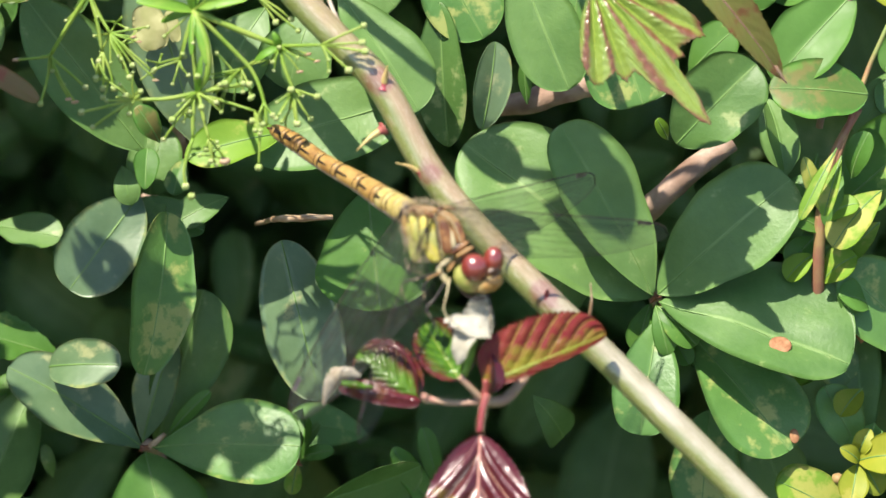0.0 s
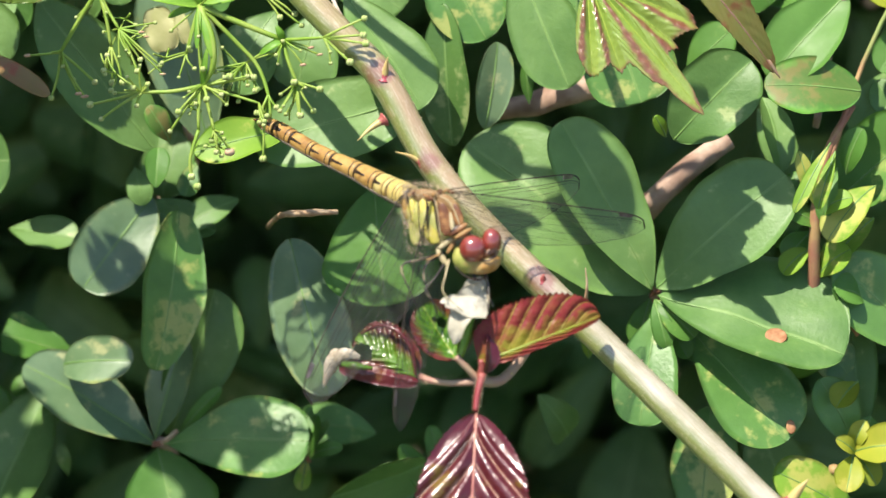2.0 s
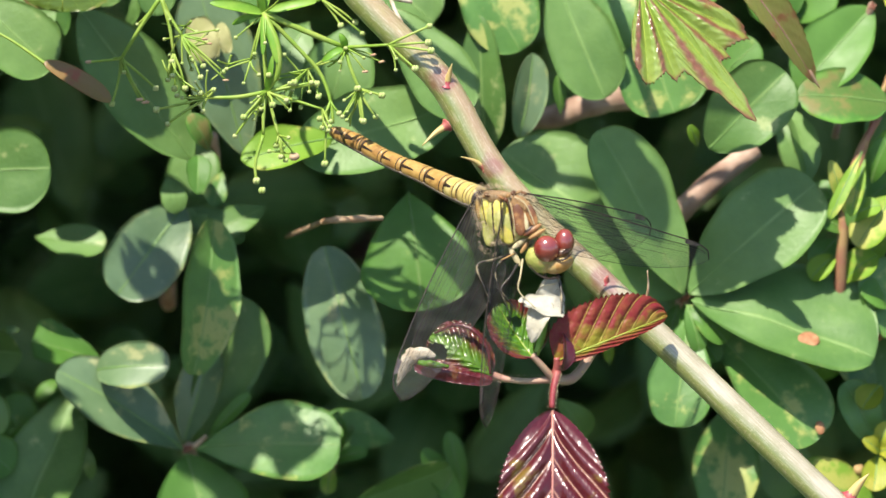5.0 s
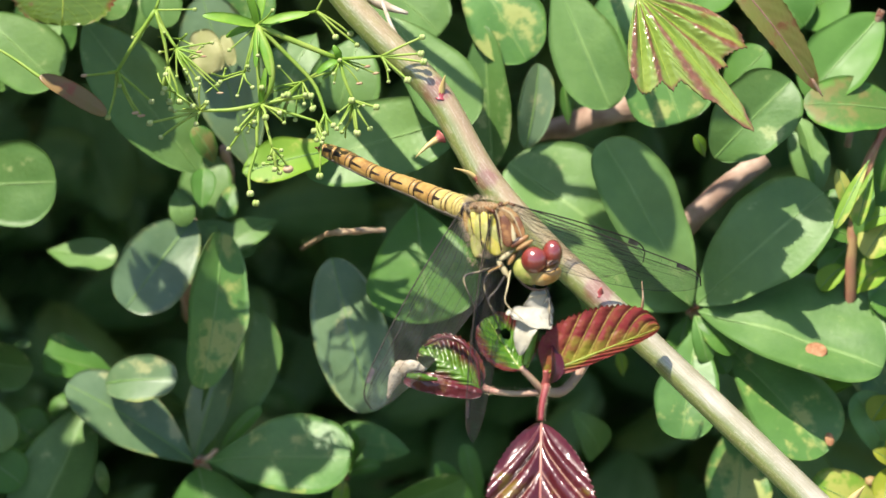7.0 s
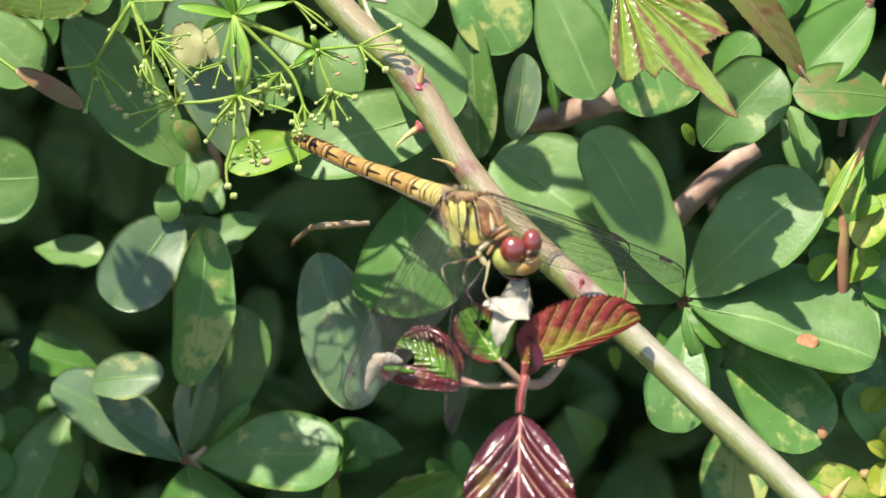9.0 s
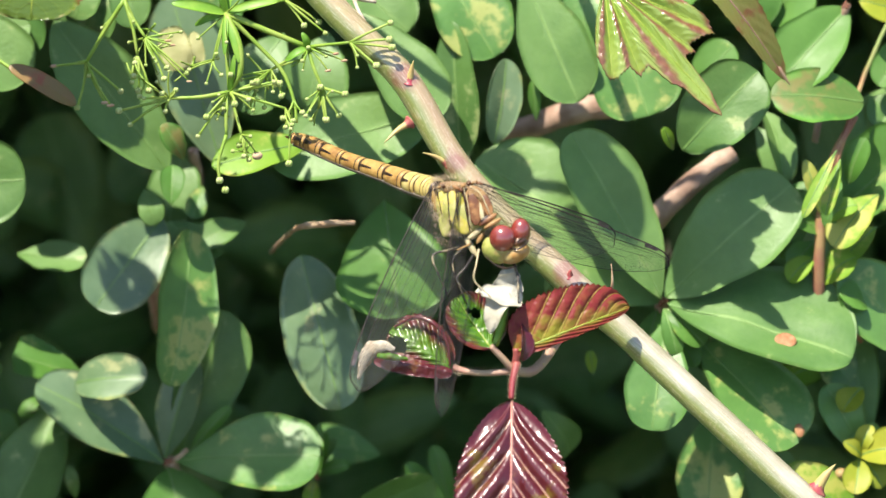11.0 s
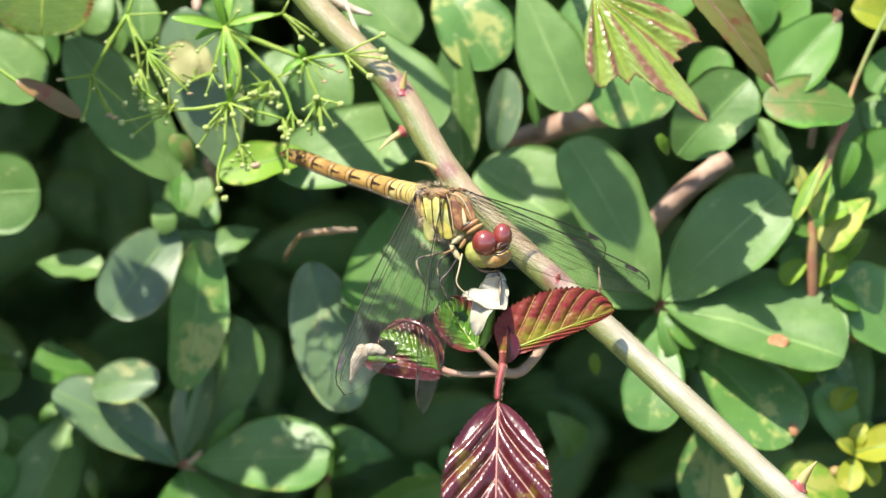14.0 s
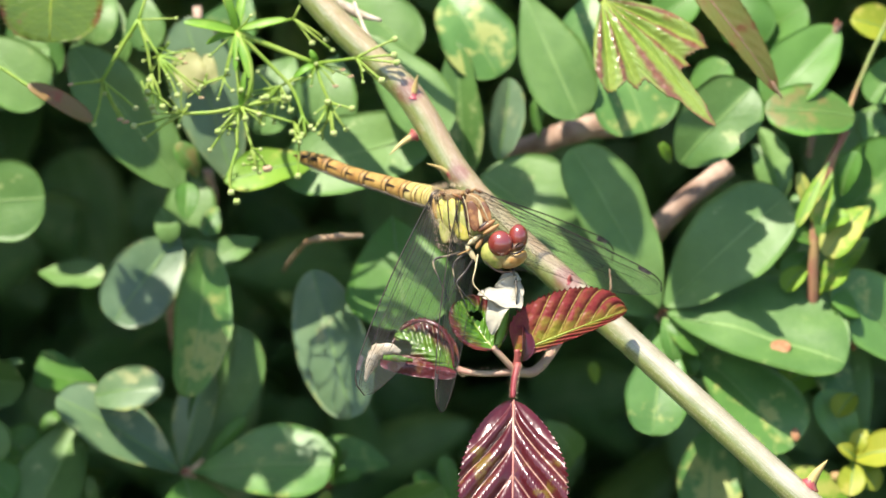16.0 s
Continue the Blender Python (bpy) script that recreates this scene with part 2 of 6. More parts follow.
EYE_TOP = plain("brick_red_eye", (0.19, 0.014, 0.006), (0.25, 0.025, 0.009), 300, 0.75, 0.00001, coat=1.0, coat_rough=0.16, coat_ior=2.1)
LEG = plain("grey_black_leg", (0.018, 0.016, 0.014), (0.05, 0.045, 0.036), 500, 0.5, three=(0.26, 0.22, 0.13), two_scale=520)
LEG_PALE = plain("straw_leg_stripe", (0.42, 0.36, 0.19), (0.5, 0.44, 0.26), 500, 0.5)
FRONT = plain("tan_orange_chitin", (0.28, 0.155, 0.05), (0.36, 0.22, 0.08), 420, 0.6, 0.0001, coat=0.05, three=(0.26, 0.12, 0.04), two_scale=240)
GREENISH = plain("pale_green_yellow_chitin", (0.34, 0.36, 0.09), (0.44, 0.43, 0.14), 500, 0.5, 0.0001, three=(0.3, 0.34, 0.1), two_scale=260)
HAIR = plain("fawn_hair", (0.42, 0.33, 0.2), (0.52, 0.43, 0.29), 500, 0.7)
STIGMA = plain("wing_spot_dark", (0.09, 0.075, 0.07), (0.16, 0.135, 0.12), 900, 0.4, coat=0.4)
VEIN = plain("wing_vein", (0.012, 0.009, 0.007), (0.03, 0.02, 0.012), 500, 0.75)
SOIL = plain("leaf_litter_soil", (0.05, 0.035, 0.022), (0.11, 0.08, 0.05), 18, 0.95, 0.01, three=(0.07, 0.09, 0.03), two_scale=3)


def wing_film():
    n = Nodes("clear_wing_film")
    clear = n.add("BsdfTransparent", Color=(0.97, 0.97, 0.96))
    n.set(Base_Color=(0.5, 0.52, 0.48), Roughness=0.25, Specular_IOR_Level=0.6)
    n.bump(n.noise(1500, 3), 0.00008, 0.8)
    share = n.add("MapRange", i0=n.noise(500, 2), i1=0.3, i2=0.7, i3=0.025, i4=0.075).outputs[0]
    mx = n.add("MixShader", i0=share, i1=clear.outputs[0], i2=n.bsdf.outputs[0])
    n.plug(mx.outputs[0], n.out.inputs["Surface"])
    return n.m


FILM = wing_film()


def stem_material(spots):
    """Bramble bark: green underside, pink-tan sunny side, crimson blotches round the thorns, pale bloom that includes
    some painted highlight.
    """
    n = Nodes("bramble_bark")
    at = n.coord()
    along, around = n.uv()
    grain = n.noise(2600, 4, at=at)
    streak = n.noise(130, 3, at=at)
    rosy = n.mix(n.ramp(streak, 0.35, 0.65), (0.38, 0.27, 0.15), (0.36, 0.31, 0.14))
    # waxy bloom, made paler to put part of the sun's highlight into the colour
    pale = n.mix(n.ramp(streak, 0.35, 0.65), (0.36, 0.33, 0.215), (0.46, 0.42, 0.31))
    colour = n.mix(n.ramp(n.math("ADD", along, n.math("MULTIPLY", streak, 0.12)), 0.58, 0.72), rosy, pale)
    side = n.ramp(n.math("ADD", around, n.math("MULTIPLY", n.math("SUBTRACT", streak, 0.5), 0.12)), 0.42, 0.56)
    colour = n.mix(side, (0.2, 0.25, 0.06), colour)
    for place, size in spots:
        far = n.add("VectorMath", op="DISTANCE", i0=at, i1=tuple(place)).outputs["Value"]
        wob = n.math("ADD", far, n.math("MULTIPLY", n.math("SUBTRACT", n.noise(600, 4, at=at), 0.5), size * 1.2))
        colour = n.mix(n.math("MULTIPLY", n.math("SUBTRACT", 1.0, n.ramp(wob, size * 0.5, size)), 0.6), colour, (0.24, 0.05, 0.07))
    colour = n.mix(n.math("MULTIPLY", n.ramp(grain, 0.54, 0.7), 0.4), colour, (0.55, 0.5, 0.34))
    fibre = n.noise(1.0, 3, at=n.add("CombineXYZ", i0=n.math("MULTIPLY", along, 45.0), i1=n.math("MULTIPLY", around, 60.0)).outputs[0])
    colour = n.mix(n.math("MULTIPLY", n.ramp(fibre, 0.5, 0.68), 0.4), colour, (0.6, 0.56, 0.44))
    colour = n.mix(n.math("MULTIPLY", n.ramp(fibre, 0.5, 0.34), 0.3), colour, (0.2, 0.19, 0.08))
    n.set(Base_Color=colour, Roughness=0.36, Coat_Weight=1.0, Coat_Roughness=0.3, Coat_IOR=1.9)
    n.bump(n.math("ADD", n.math("MULTIPLY", grain, 1.0), n.math("MULTIPLY", streak, 0.4)), 0.00005, 0.7)
    return n.m


# ---- mesh makers ----
ORG = {}


def thing(name, base, label, category, group="", kind=""):
    ob = tagged(new(name), label, category, group, kind)
    ob.empty_display_size = 0.01
    ob.location = W(base)
    ORG[ob.name] = W(base)
    return ob


def link_mesh(name, verts, faces, uvs, material, parent, label="", origin=None, smooth=True, local=False):
    """One mesh object under a thing or part; verts in plan millimetres, or in the object's own metres if local."""
    me = bpy.data.meshes.new(name)
    home = W(origin) if origin is not None else ORG[parent.name]
    me.from_pydata([v if local else tuple(W(v) - home) for v in verts], [], faces)
    if uvs is not None:
        layer = me.uv_layers.new(name="UVMap")
        idx = np.empty(len(me.loops), int)
        me.loops.foreach_get("vertex_index", idx)
        layer.data.foreach_set("uv", np.asarray(uvs, float)[idx].ravel())
    if smooth:
        me.polygons.foreach_set("use_smooth", [True] * len(me.polygons))
    me.materials.append(material)
    ob = new(name, me)
    ob.parent = parent
    ob.location = home - ORG[parent.name]
    ORG[ob.name] = home
    if label:
        ob["label"] = label
    return ob


def part(name, bm, material, parent, label="", origin=None):
    """Links a bmesh, in plan millimetres, as one mesh object under a thing or part."""
    bm.verts.index_update()
    verts = [tuple(v.co) for v in bm.verts]
    faces = [[v.index for v in f.verts] for f in bm.faces]
    bm.free()
    return link_mesh(name, verts, faces, None, material, parent, label, origin)


def unit(v):
    v = np.asarray(v, float)
    return v / (np.linalg.norm(v) + 1e-12)


def spline(points, n):
    """Catmull-Rom through the points."""
    p = np.asarray(points, float)
    if len(p) == 2:
        return p[0] + (p[1] - p[0]) * np.linspace(0, 1, n)[:, None]
    p = np.vstack([2 * p[0] - p[1], p, 2 * p[-1] - p[-2]])
    out = []
    for t in np.linspace(0, len(p) - 3 - 1e-9, n):
        i, f = int(t), t - int(t)
        a, b, c, d = p[i : i + 4]
        out.append(0.5 * (2 * b + (c - a) * f + (2 * a - 5 * b + 4 * c - d) * f * f + (3 * b - 3 * c + d - a) * f**3))
    return np.array(out)


def tube(points, radii, sides=8, steps=12, rough=0.0, flat=1.0, seed=1):
    """Verts, faces and uvs of a closed tube along a smooth line; radii along it; flat squeezes it towards the viewer."""
    line = spline(points, steps)
    rad = np.interp(np.linspace(0, 1, steps), np.linspace(0, 1, len(radii)), radii)
    rng = random.Random(seed)
    ahead = np.gradient(line, axis=0)
    verts, uvs = [], []
    for i in range(steps):
        a = unit(ahead[i])
        up = unit(np.cross(a, (0.0, 0.0, 1.0)) if abs(a[2]) < 0.97 else np.cross(a, (0.0, 1.0, 0.0)))
        out = unit(np.cross(up, a))
        for k in range(sides):
            g = 2 * math.pi * k / sides
            r = rad[i] * (1 + rough * rng.uniform(-1, 1))
            verts.append(tuple(line[i] + up * r * math.sin(g) - out * r * flat * math.cos(g)))
            uvs.append((i / (steps - 1), k / sides))
    faces = [(i * sides + k, i * sides + (k + 1) % sides, (i + 1) * sides + (k + 1) % sides, (i + 1) * sides + k) for i in range(steps - 1) for k in range(sides)]
    verts += [tuple(line[0]), tuple(line[-1])]
    uvs += [(0, 0.5), (1, 0.5)]
    n = steps * sides
    faces += [(n, (k + 1) % sides, k) for k in range(sides)]
    faces += [(n + 1, n - sides + k, n - sides + (k + 1) % sides) for k in range(sides)]
    return verts, faces, uvs


def tube_part(name, points, radii, material, parent, label="", sides=8, steps=12, rough=0.0, origin=None, flat=1.0):
    return link_mesh(name, *tube(points, radii, sides, steps, rough, flat), material, parent, label, origin)


def blob(centre, ax, ay, az, nu=16, nv=10):
    """An ellipsoid with the three half axes given as vectors."""
    c, ax, ay, az = (np.asarray(v, float) for v in (centre, ax, ay, az))
    verts, uvs = [], []
    for j in range(nv + 1):
        p = math.pi * j / nv
        for i in range(nu):
            g = 2 * math.pi * i / nu
            verts.append(tuple(c + ax * math.sin(p) * math.cos(g) + ay * math.sin(p) * math.sin(g) + az * math.cos(p)))
            uvs.append((i / nu, j / nv))
    faces = [(j * nu + i, (j + 1) * nu + i, (j + 1) * nu + (i + 1) % nu, j * nu + (i + 1) % nu) for j in range(nv) for i in range(nu)]
    return verts, faces, uvs


def blade(base, tip, width, face=(-0.05, 0.55, 1), fold=12.0, bend=1.0, wave=0.15, shape=(0.75, 0.45), serrate=(0, 0.0), pleat=(0, 0.0), slant=0.3, pucker=0.0, thick=0.22, n=15, m=4, seed=0, roll=0.0, droop=0.0, skew=1.0, uneven=0.0, ripple=(0, 0.0), bites=()):
    """A leaf: verts, faces, uvs and its midrib line. shape: how it swells from the base and closes to the tip."""
    base, tip = np.asarray(base, float), np.asarray(tip, float)
    x = unit(tip - base)
    length = np.linalg.norm(tip - base)
    z = unit(np.asarray(face, float) - np.dot(face, x) * x)
    y = np.cross(z, x)
    c, s_ = math.cos(radians(roll)), math.sin(radians(roll))
    y, z = c * y + s_ * z, c * z - s_ * y
    rng = random.Random(seed)
    ph, f = rng.uniform(0, 6.3), radians(fold)
    a, b = shape
    peak = (a / (a + b)) ** a * (b / (a + b)) ** b
    verts, uvs, mid = [], [], []
    for layer in (0.5, -0.5):
        for i in range(n):
            s = 0.5 - 0.5 * math.cos(math.pi * i / (n - 1)) if serrate[0] == 0 else i / (n - 1)
            half = width / 2 * max(s, 1e-4) ** a * max(1 - s, 0.0) ** b / peak + 0.03
            arch = bend * 4 * s * (1 - s) - droop * s * s
            if layer > 0:
                ridge = uneven * width * 0.5 * noise.noise((s * length * 0.16, 0.0, seed * 2.3)) if uneven else 0.0
                mid.append(base + x * length * s + z * (arch + ridge + thick * 0.6))
            for k in range(-m, m + 1):
                r = k / m
                h = half * (skew if r > 0 else 2 - skew)
                if uneven:
                    h *= 1 + uneven * noise.noise((s * 4.2, 7.0 if r > 0 else 3.0, seed * 1.7))
                if serrate[0] and abs(k) == m:
                    h *= 1 + serrate[1] * ((s * serrate[0]) % 1.0 - 0.5)
                lift = abs(r) * h * math.sin(f) + wave * abs(r) ** 2 * math.sin(ph + s * 9 + (2 if r > 0 else 0)) * width * 0.12
                if pleat[0]:
                    run = max(-0.42, pleat[0] * (s - slant * abs(r))) + 0.07 * noise.noise((s * 5, r * 3, seed))
                    lift += pleat[1] * (abs(math.cos(math.pi * run)) ** 0.8 - 0.5) * min(1, 4 * abs(r)) * min(1, 6 * s)
                if ripple[0]:
                    span = max(0.0, pleat[0] * (s - slant * abs(r)))
                    swell = abs(math.cos(math.pi * span)) * min(1.0, 3 * span)
                    wob = 2.2 * noise.noise((s * 7, r * 4, seed + 9))
                    lift += ripple[1] * swell * min(1, 4 * abs(r)) * math.sin(2 * math.pi * ripple[0] * (abs(r) + 0.35 * s) + wob)
                if pucker:
                    lift += pucker * (noise.noise((s * length * 0.9, r * h * 0.9, seed)) + 0.6 * noise.noise((s * length * 2.1, r * h * 2.1, seed + 5)))
                if uneven:
                    lift += uneven * width * 0.5 * noise.noise((s * length * 0.16, r * h * 0.22, seed * 2.3))
                p = base + x * (length * s) + y * (r * h * math.cos(f)) + z * (arch + lift + layer * thick * (1 - 0.6 * abs(r)))
                verts.append(tuple(p))
                uvs.append((s, r))
    row, half_n = 2 * m + 1, n * (2 * m + 1)
    faces = []
    for i in range(n - 1):
        for k in range(row - 1):
            q = (i * row + k, (i + 1) * row + k, (i + 1) * row + k + 1, i * row + k + 1)
            gone = False
            for bs, br, ls, lr in bites:
                us, ur = uvs[q[0]]
                ragged = 1 + 0.35 * noise.noise((us * 23, ur * 7, seed))
                gone = gone or ((us - bs) / ls) ** 2 + ((ur - br) / lr) ** 2 < ragged
            if gone:
                continue
            faces.append(q[::-1])
            faces.append(tuple(v + half_n for v in q))
        faces.append((i * row, (i + 1) * row, (i + 1) * row + half_n, i * row + half_n)[::-1])
        e = i * row + row - 1
        faces.append((e, e + row, e + row + half_n, e + half_n))
    return verts, faces, uvs, np.array(mid)


def add_leaf(plant, base, tip, width, material, rib=MIDRIB, label="", rib_size=0.13, name="leaf", **how):
    verts, faces, uvs, mid = blade(base, tip, width, **how)
    ob = link_mesh(name, verts, faces, uvs, material, plant, label)
    if rib:
        tv, tf, tu = tube(mid[:: max(1, len(mid) // 8)], [rib_size, rib_size * 0.8, rib_size * 0.3], 5, 10)
        link_mesh("midrib", tv, tf, tu, rib, ob)
    return ob


# ---- ground ----
def ground():
    n = 24
    verts, faces = [], []
    for j in range(n + 1):
        for i in range(n + 1):
            x, y = ((i / n * 2 - 1) ** 3) * 400, ((j / n * 2 - 1) ** 3) * 400
            verts.append((x, y, 0.02 * noise.noise((x * 1.7, y * 1.7, 0)) if abs(x) + abs(y) < 40 else 0.0))
    faces = [(j * (n + 1) + i, j * (n + 1) + i + 1, (j + 1) * (n + 1) + i + 1, (j + 1) * (n + 1) + i) for j in range(n) for i in range(n)]
    me = bpy.data.meshes.new("ground")
    me.from_pydata(verts, [], faces)
    me.materials.append(SOIL)
    tagged(new("ground", me), "dark brown soil with leaf litter under the hedge", "ground", kind="structure")


ground()

# ---- evergreen shrub ----
shrub = thing("evergreen_shrub", (0, -60, -90), "dense evergreen shrub with oval waxy leaves, some mottled yellow", "shrub")
SEED = [0]


def sl(base, tip, width, material=LEAF, rib=MIDRIB, **how):
    """One leaf of the shrub; width in millimetres."""
    SEED[0] += 1
    how.setdefault("fold", 9 + 11 * ((SEED[0] * 37) % 10) / 10)
    how.setdefault("bend", 0.3 + 1.0 * ((SEED[0] * 53) % 10) / 10)
    k = ((SEED[0] * 29) % 10) / 10
    how.setdefault("shape", (0.85 + 0.25 * k, 0.44 + 0.1 * k))
    how.setdefault("uneven", 0.08)
    how.setdefault("n", 23), how.setdefault("m", 6)
    add_leaf(shrub, base, tip, width, material, rib, seed=SEED[0], **how)


# rosette beside the bramble
sl((28.66, -6.83, -33), (3.74, 12.31, -35), 18.28, LEAF, fold=11, bend=2, shape=(0.7, 0.5))
sl((28.36, -6.34, -29.5), (16.01, 15.78, -27), 10.95, LEAF, face=(0.35, 0.1, 1), fold=15, bend=1.0, shape=(0.85, 0.42))
sl((29.03, -6.1, -29), (45.73, 9.16, -27), 12.72, LEAF, face=(-0.1, 0.3, 1), fold=10, shape=(0.75, 0.4))
sl((29.14, -7.09, -28), (53.42, -13.83, -22), 17, LEAF, face=(0, 0.95, 1), fold=6, bend=0.6, shape=(0.85, 0.5), skew=1.32)
sl((34.2, -12.33, -32), (46.2, -25.91, -26), 12.74, LEAF_MOTTLED, face=(0.1, 0.6, 1), shape=(0.8, 0.4))
sl((29.23, -9.2, -30), (26.94, -23.95, -25), 8.86, LEAF_MOTTLED, shape=(0.9, 0.4))
sl((28.32, -7.86, -34), (26.57, -14.08, -33), 4, LEAF_YOUNG)
sl((28.97, -7.69, -29), (34.03, -12.43, -27), 4.6, LEAF_YOUNG)
sl((28.74, -7.69, -29), (30.41, -13.76, -27), 3, LEAF_YOUNG)
sl((20.38, -16.91, -45), (19.88, -13.73, -44), 1.6, LEAF_YMIX)
sl((29.08, -7.85, -34), (30.12, -12.68, -30), 3.4, LEAF_YOUNG)
sl((21.93, -1.51, -40), (15.21, -8.65, -42), 9, LEAF)
sl((50.24, -14.06, -36), (54.68, -17.71, -34), 6, LEAF_MOTTLED)
sl((31.27, -9.67, -36), (38.91, -16.62, -33), 7.39, LEAF_MOTTLED, shape=(0.6, 0.45))
sl((29.2, -9.63, -33), (33.33, -15.39, -30), 3.72, LEAF_YOUNG)
sl((52.33, -15.36, -36), (44.64, -17.65, -34), 4.83, LEAF_YMIX, shape=(0.6, 0.45))
# upper part, right of the bramble
sl((53.43, 32.91, -31), (43.33, 21.66, -28), 9.89, LEAF_YOUNG, face=(-0.2, 0.3, 1), fold=19, shape=(0.7, 0.5))
sl((55.28, 20.25, -27), (42.53, 20.96, -25), 8.3, LEAF_BROWN, face=(0, 0.5, 1), fold=6, shape=(0.6, 0.5))
sl((30.9, 13.61, -26), (40.78, 24.15, -24), 10.9, LEAF, face=(0.1, 0.35, 1), fold=17, shape=(0.62, 0.4))
sl((32.83, 21.92, -36), (38.42, 27.92, -34), 6.23, LEAF_YOUNG)
sl((21.62, 31.96, -34), (26.64, 18.12, -31), 12.8, LEAF_MOTTLED, fold=8, shape=(0.7, 0.36))
sl((9.4, 38.13, -33), (17.17, 20.03, -30), 9.92, LEAF, face=(-0.2, 0.3, 1), fold=14)
sl((19.13, 38.18, -34), (17.37, 25.82, -32), 8.15, LEAF_MOTTLED, fold=12)
sl((6.07, 14.39, -34), (7.61, 25.86, -33), 5.44, LEAF_PALE, face=(0.4, 0.3, 1), shape=(0.6, 0.5))
sl((1.72, 11.93, -36), (0.31, 30.87, -34), 7.01, LEAF, face=(-0.2, 0.1, 1), shape=(0.55, 0.65), fold=22)
sl((-1.1, 37.62, -38), (6.07, 26.09, -35), 10.93, LEAF_MOTTLED, shape=(0.6, 0.45))
sl((11.85, 17.7, -36), (11.29, 22.97, -35), 1.87, LEAF_YOUNG)
sl((27.59, 33.15, -40), (34.27, 37.82, -38), 8, LEAF_YOUNG)
sl((36.94, 37.87, -42), (43.8, 31.04, -40), 9, LEAF_YOUNG)
sl((42.65, 31.77, -44), (49.88, 36.49, -40), 9, LEAF_YOUNG)
sl((65.59, 30.88, -36), (55.21, 34.04, -32), 6.69, LEAF_YELLOW, fold=18)
sl((42.62, 18.9, -34), (45.07, 9.06, -31), 5.12, LEAF, face=(0.6, 0.2, 1), fold=26, shape=(0.6, 0.6))
sl((42.29, 17.13, -42), (46.45, 9.54, -40), 5, LEAF)
sl((64.43, 29.72, -36), (58.02, 22.63, -34), 6, LEAF_YOUNG)
sl((61.87, 14.55, -38), (57.73, 21.2, -38), 5, LEAF)
sl((64.43, 19.58, -36), (59.5, 10.98, -35), 6, LEAF_YOUNG)
# right edge
sl((51.95, 4.43, -34), (63.96, 16.18, -31), 11.64, LEAF_YOUNG, face=(-0.1, 0.5, 1), fold=18, shape=(0.8, 0.6))
sl((64.53, -13.51, -33), (52.35, -2.39, -29), 11.23, LEAF_MOTTLED, fold=12, shape=(0.7, 0.5))
sl((49.37, 12.15, -32), (44.89, -0.8, -31), 3.4, LEAF_YOUNG, face=(0.4, 0.3, 1))
sl((50.14, -7.92, -36), (45.84, -14.25, -38), 7, LEAF_YOUNG)
sl((49.68, 2.35, -30), (44.66, 6.85, -30), 3.4, LEAF_YOUNG)
sl((51.19, 13.6, -23), (46.48, 4.67, -20), 1.9, LEAF_YMIX)
sl((52.37, 10.05, -28), (50.35, 3.3, -26), 2.6, LEAF_YOUNG)
sl((49.43, 1.53, -31), (45.84, -2.2, -29), 4, LEAF_YOUNG)
sl((56.62, -27.3, -34), (54.83, -9.52, -36), 6.39, LEAF, fold=16, shape=(0.9, 0.45))
sl((55.68, -27.22, -32), (50.72, -17.86, -30), 6.19, LEAF_MOTTLED, fold=14)
sl((57.59, -22.88, -32), (56.28, -28.06, -30), 6, LEAF_YOUNG)
sl((56.06, -35.83, -29), (44.81, -29.95, -27), 7.32, LEAF_YMIX, fold=10)
for base, tip, wide in (((55.21, -27.29, -28), (61.88, -26.02, -25), 6.2), ((55.21, -27.68, -28), (54.2, -32.32, -25), 4.2), ((55.36, -27.53, -28), (52.74, -25.29, -26), 2.4), ((55.67, -27.72, -29), (58.21, -31.49, -27), 3.6), ((55.29, -26.95, -29), (56.75, -23.05, -28), 2.8)):
    sl(base, tip, wide, LEAF_YELLOW, fold=22)
sl((53.82, -31.63, -30), (44.63, -30.81, -29), 6, LEAF_YMIX, fold=8)
sl((36.81, -22.89, -42), (35.51, -37.86, -38), 9.26, LEAF_MOTTLED, shape=(0.6, 0.5))
sl((42.37, -24.39, -48), (47.24, -35.32, -48), 9, LEAF)
for base, tip, wide, stuff in (((51.97, 12.42, -25), (49.71, 4.99, -22), 2.2, LEAF_YMIX), ((53.64, 9.27, -29), (55.57, 15.41, -27), 4, LEAF_YOUNG), ((50.45, 4.01, -27), (54.34, 6.41, -25), 3.4, LEAF_YMIX), ((50.21, 2.45, -28), (45.78, 4.77, -26), 3.2, LEAF_YOUNG), ((49.72, 4.81, -26), (47.1, 12.4, -24), 2.2, LEAF_YMIX), ((50.21, -4.43, -29), (54.32, -0.49, -27), 5, LEAF_YMIX), ((49.24, 6.14, -30), (45.77, 8.76, -30), 3, LEAF_YOUNG), ((55.74, -18.15, -30), (52.76, -21.36, -27), 4, LEAF_YELLOW), ((56.32, -7.47, -30), (52.13, -5.81, -27), 5, LEAF_YOUNG), ((57.49, 7.83, -28), (51.18, 0.72, -25), 5.5, LEAF_YMIX), ((57.5, 3.5, -30), (52.5, -1.5, -29), 4.5, LEAF_YMIX), ((49.24, -0.65, -29), (45.5, -3.9, -28), 3.6, LEAF_YMIX)):
    sl(base, tip, wide, stuff, face=(-0.2, 0.6, 0.8))
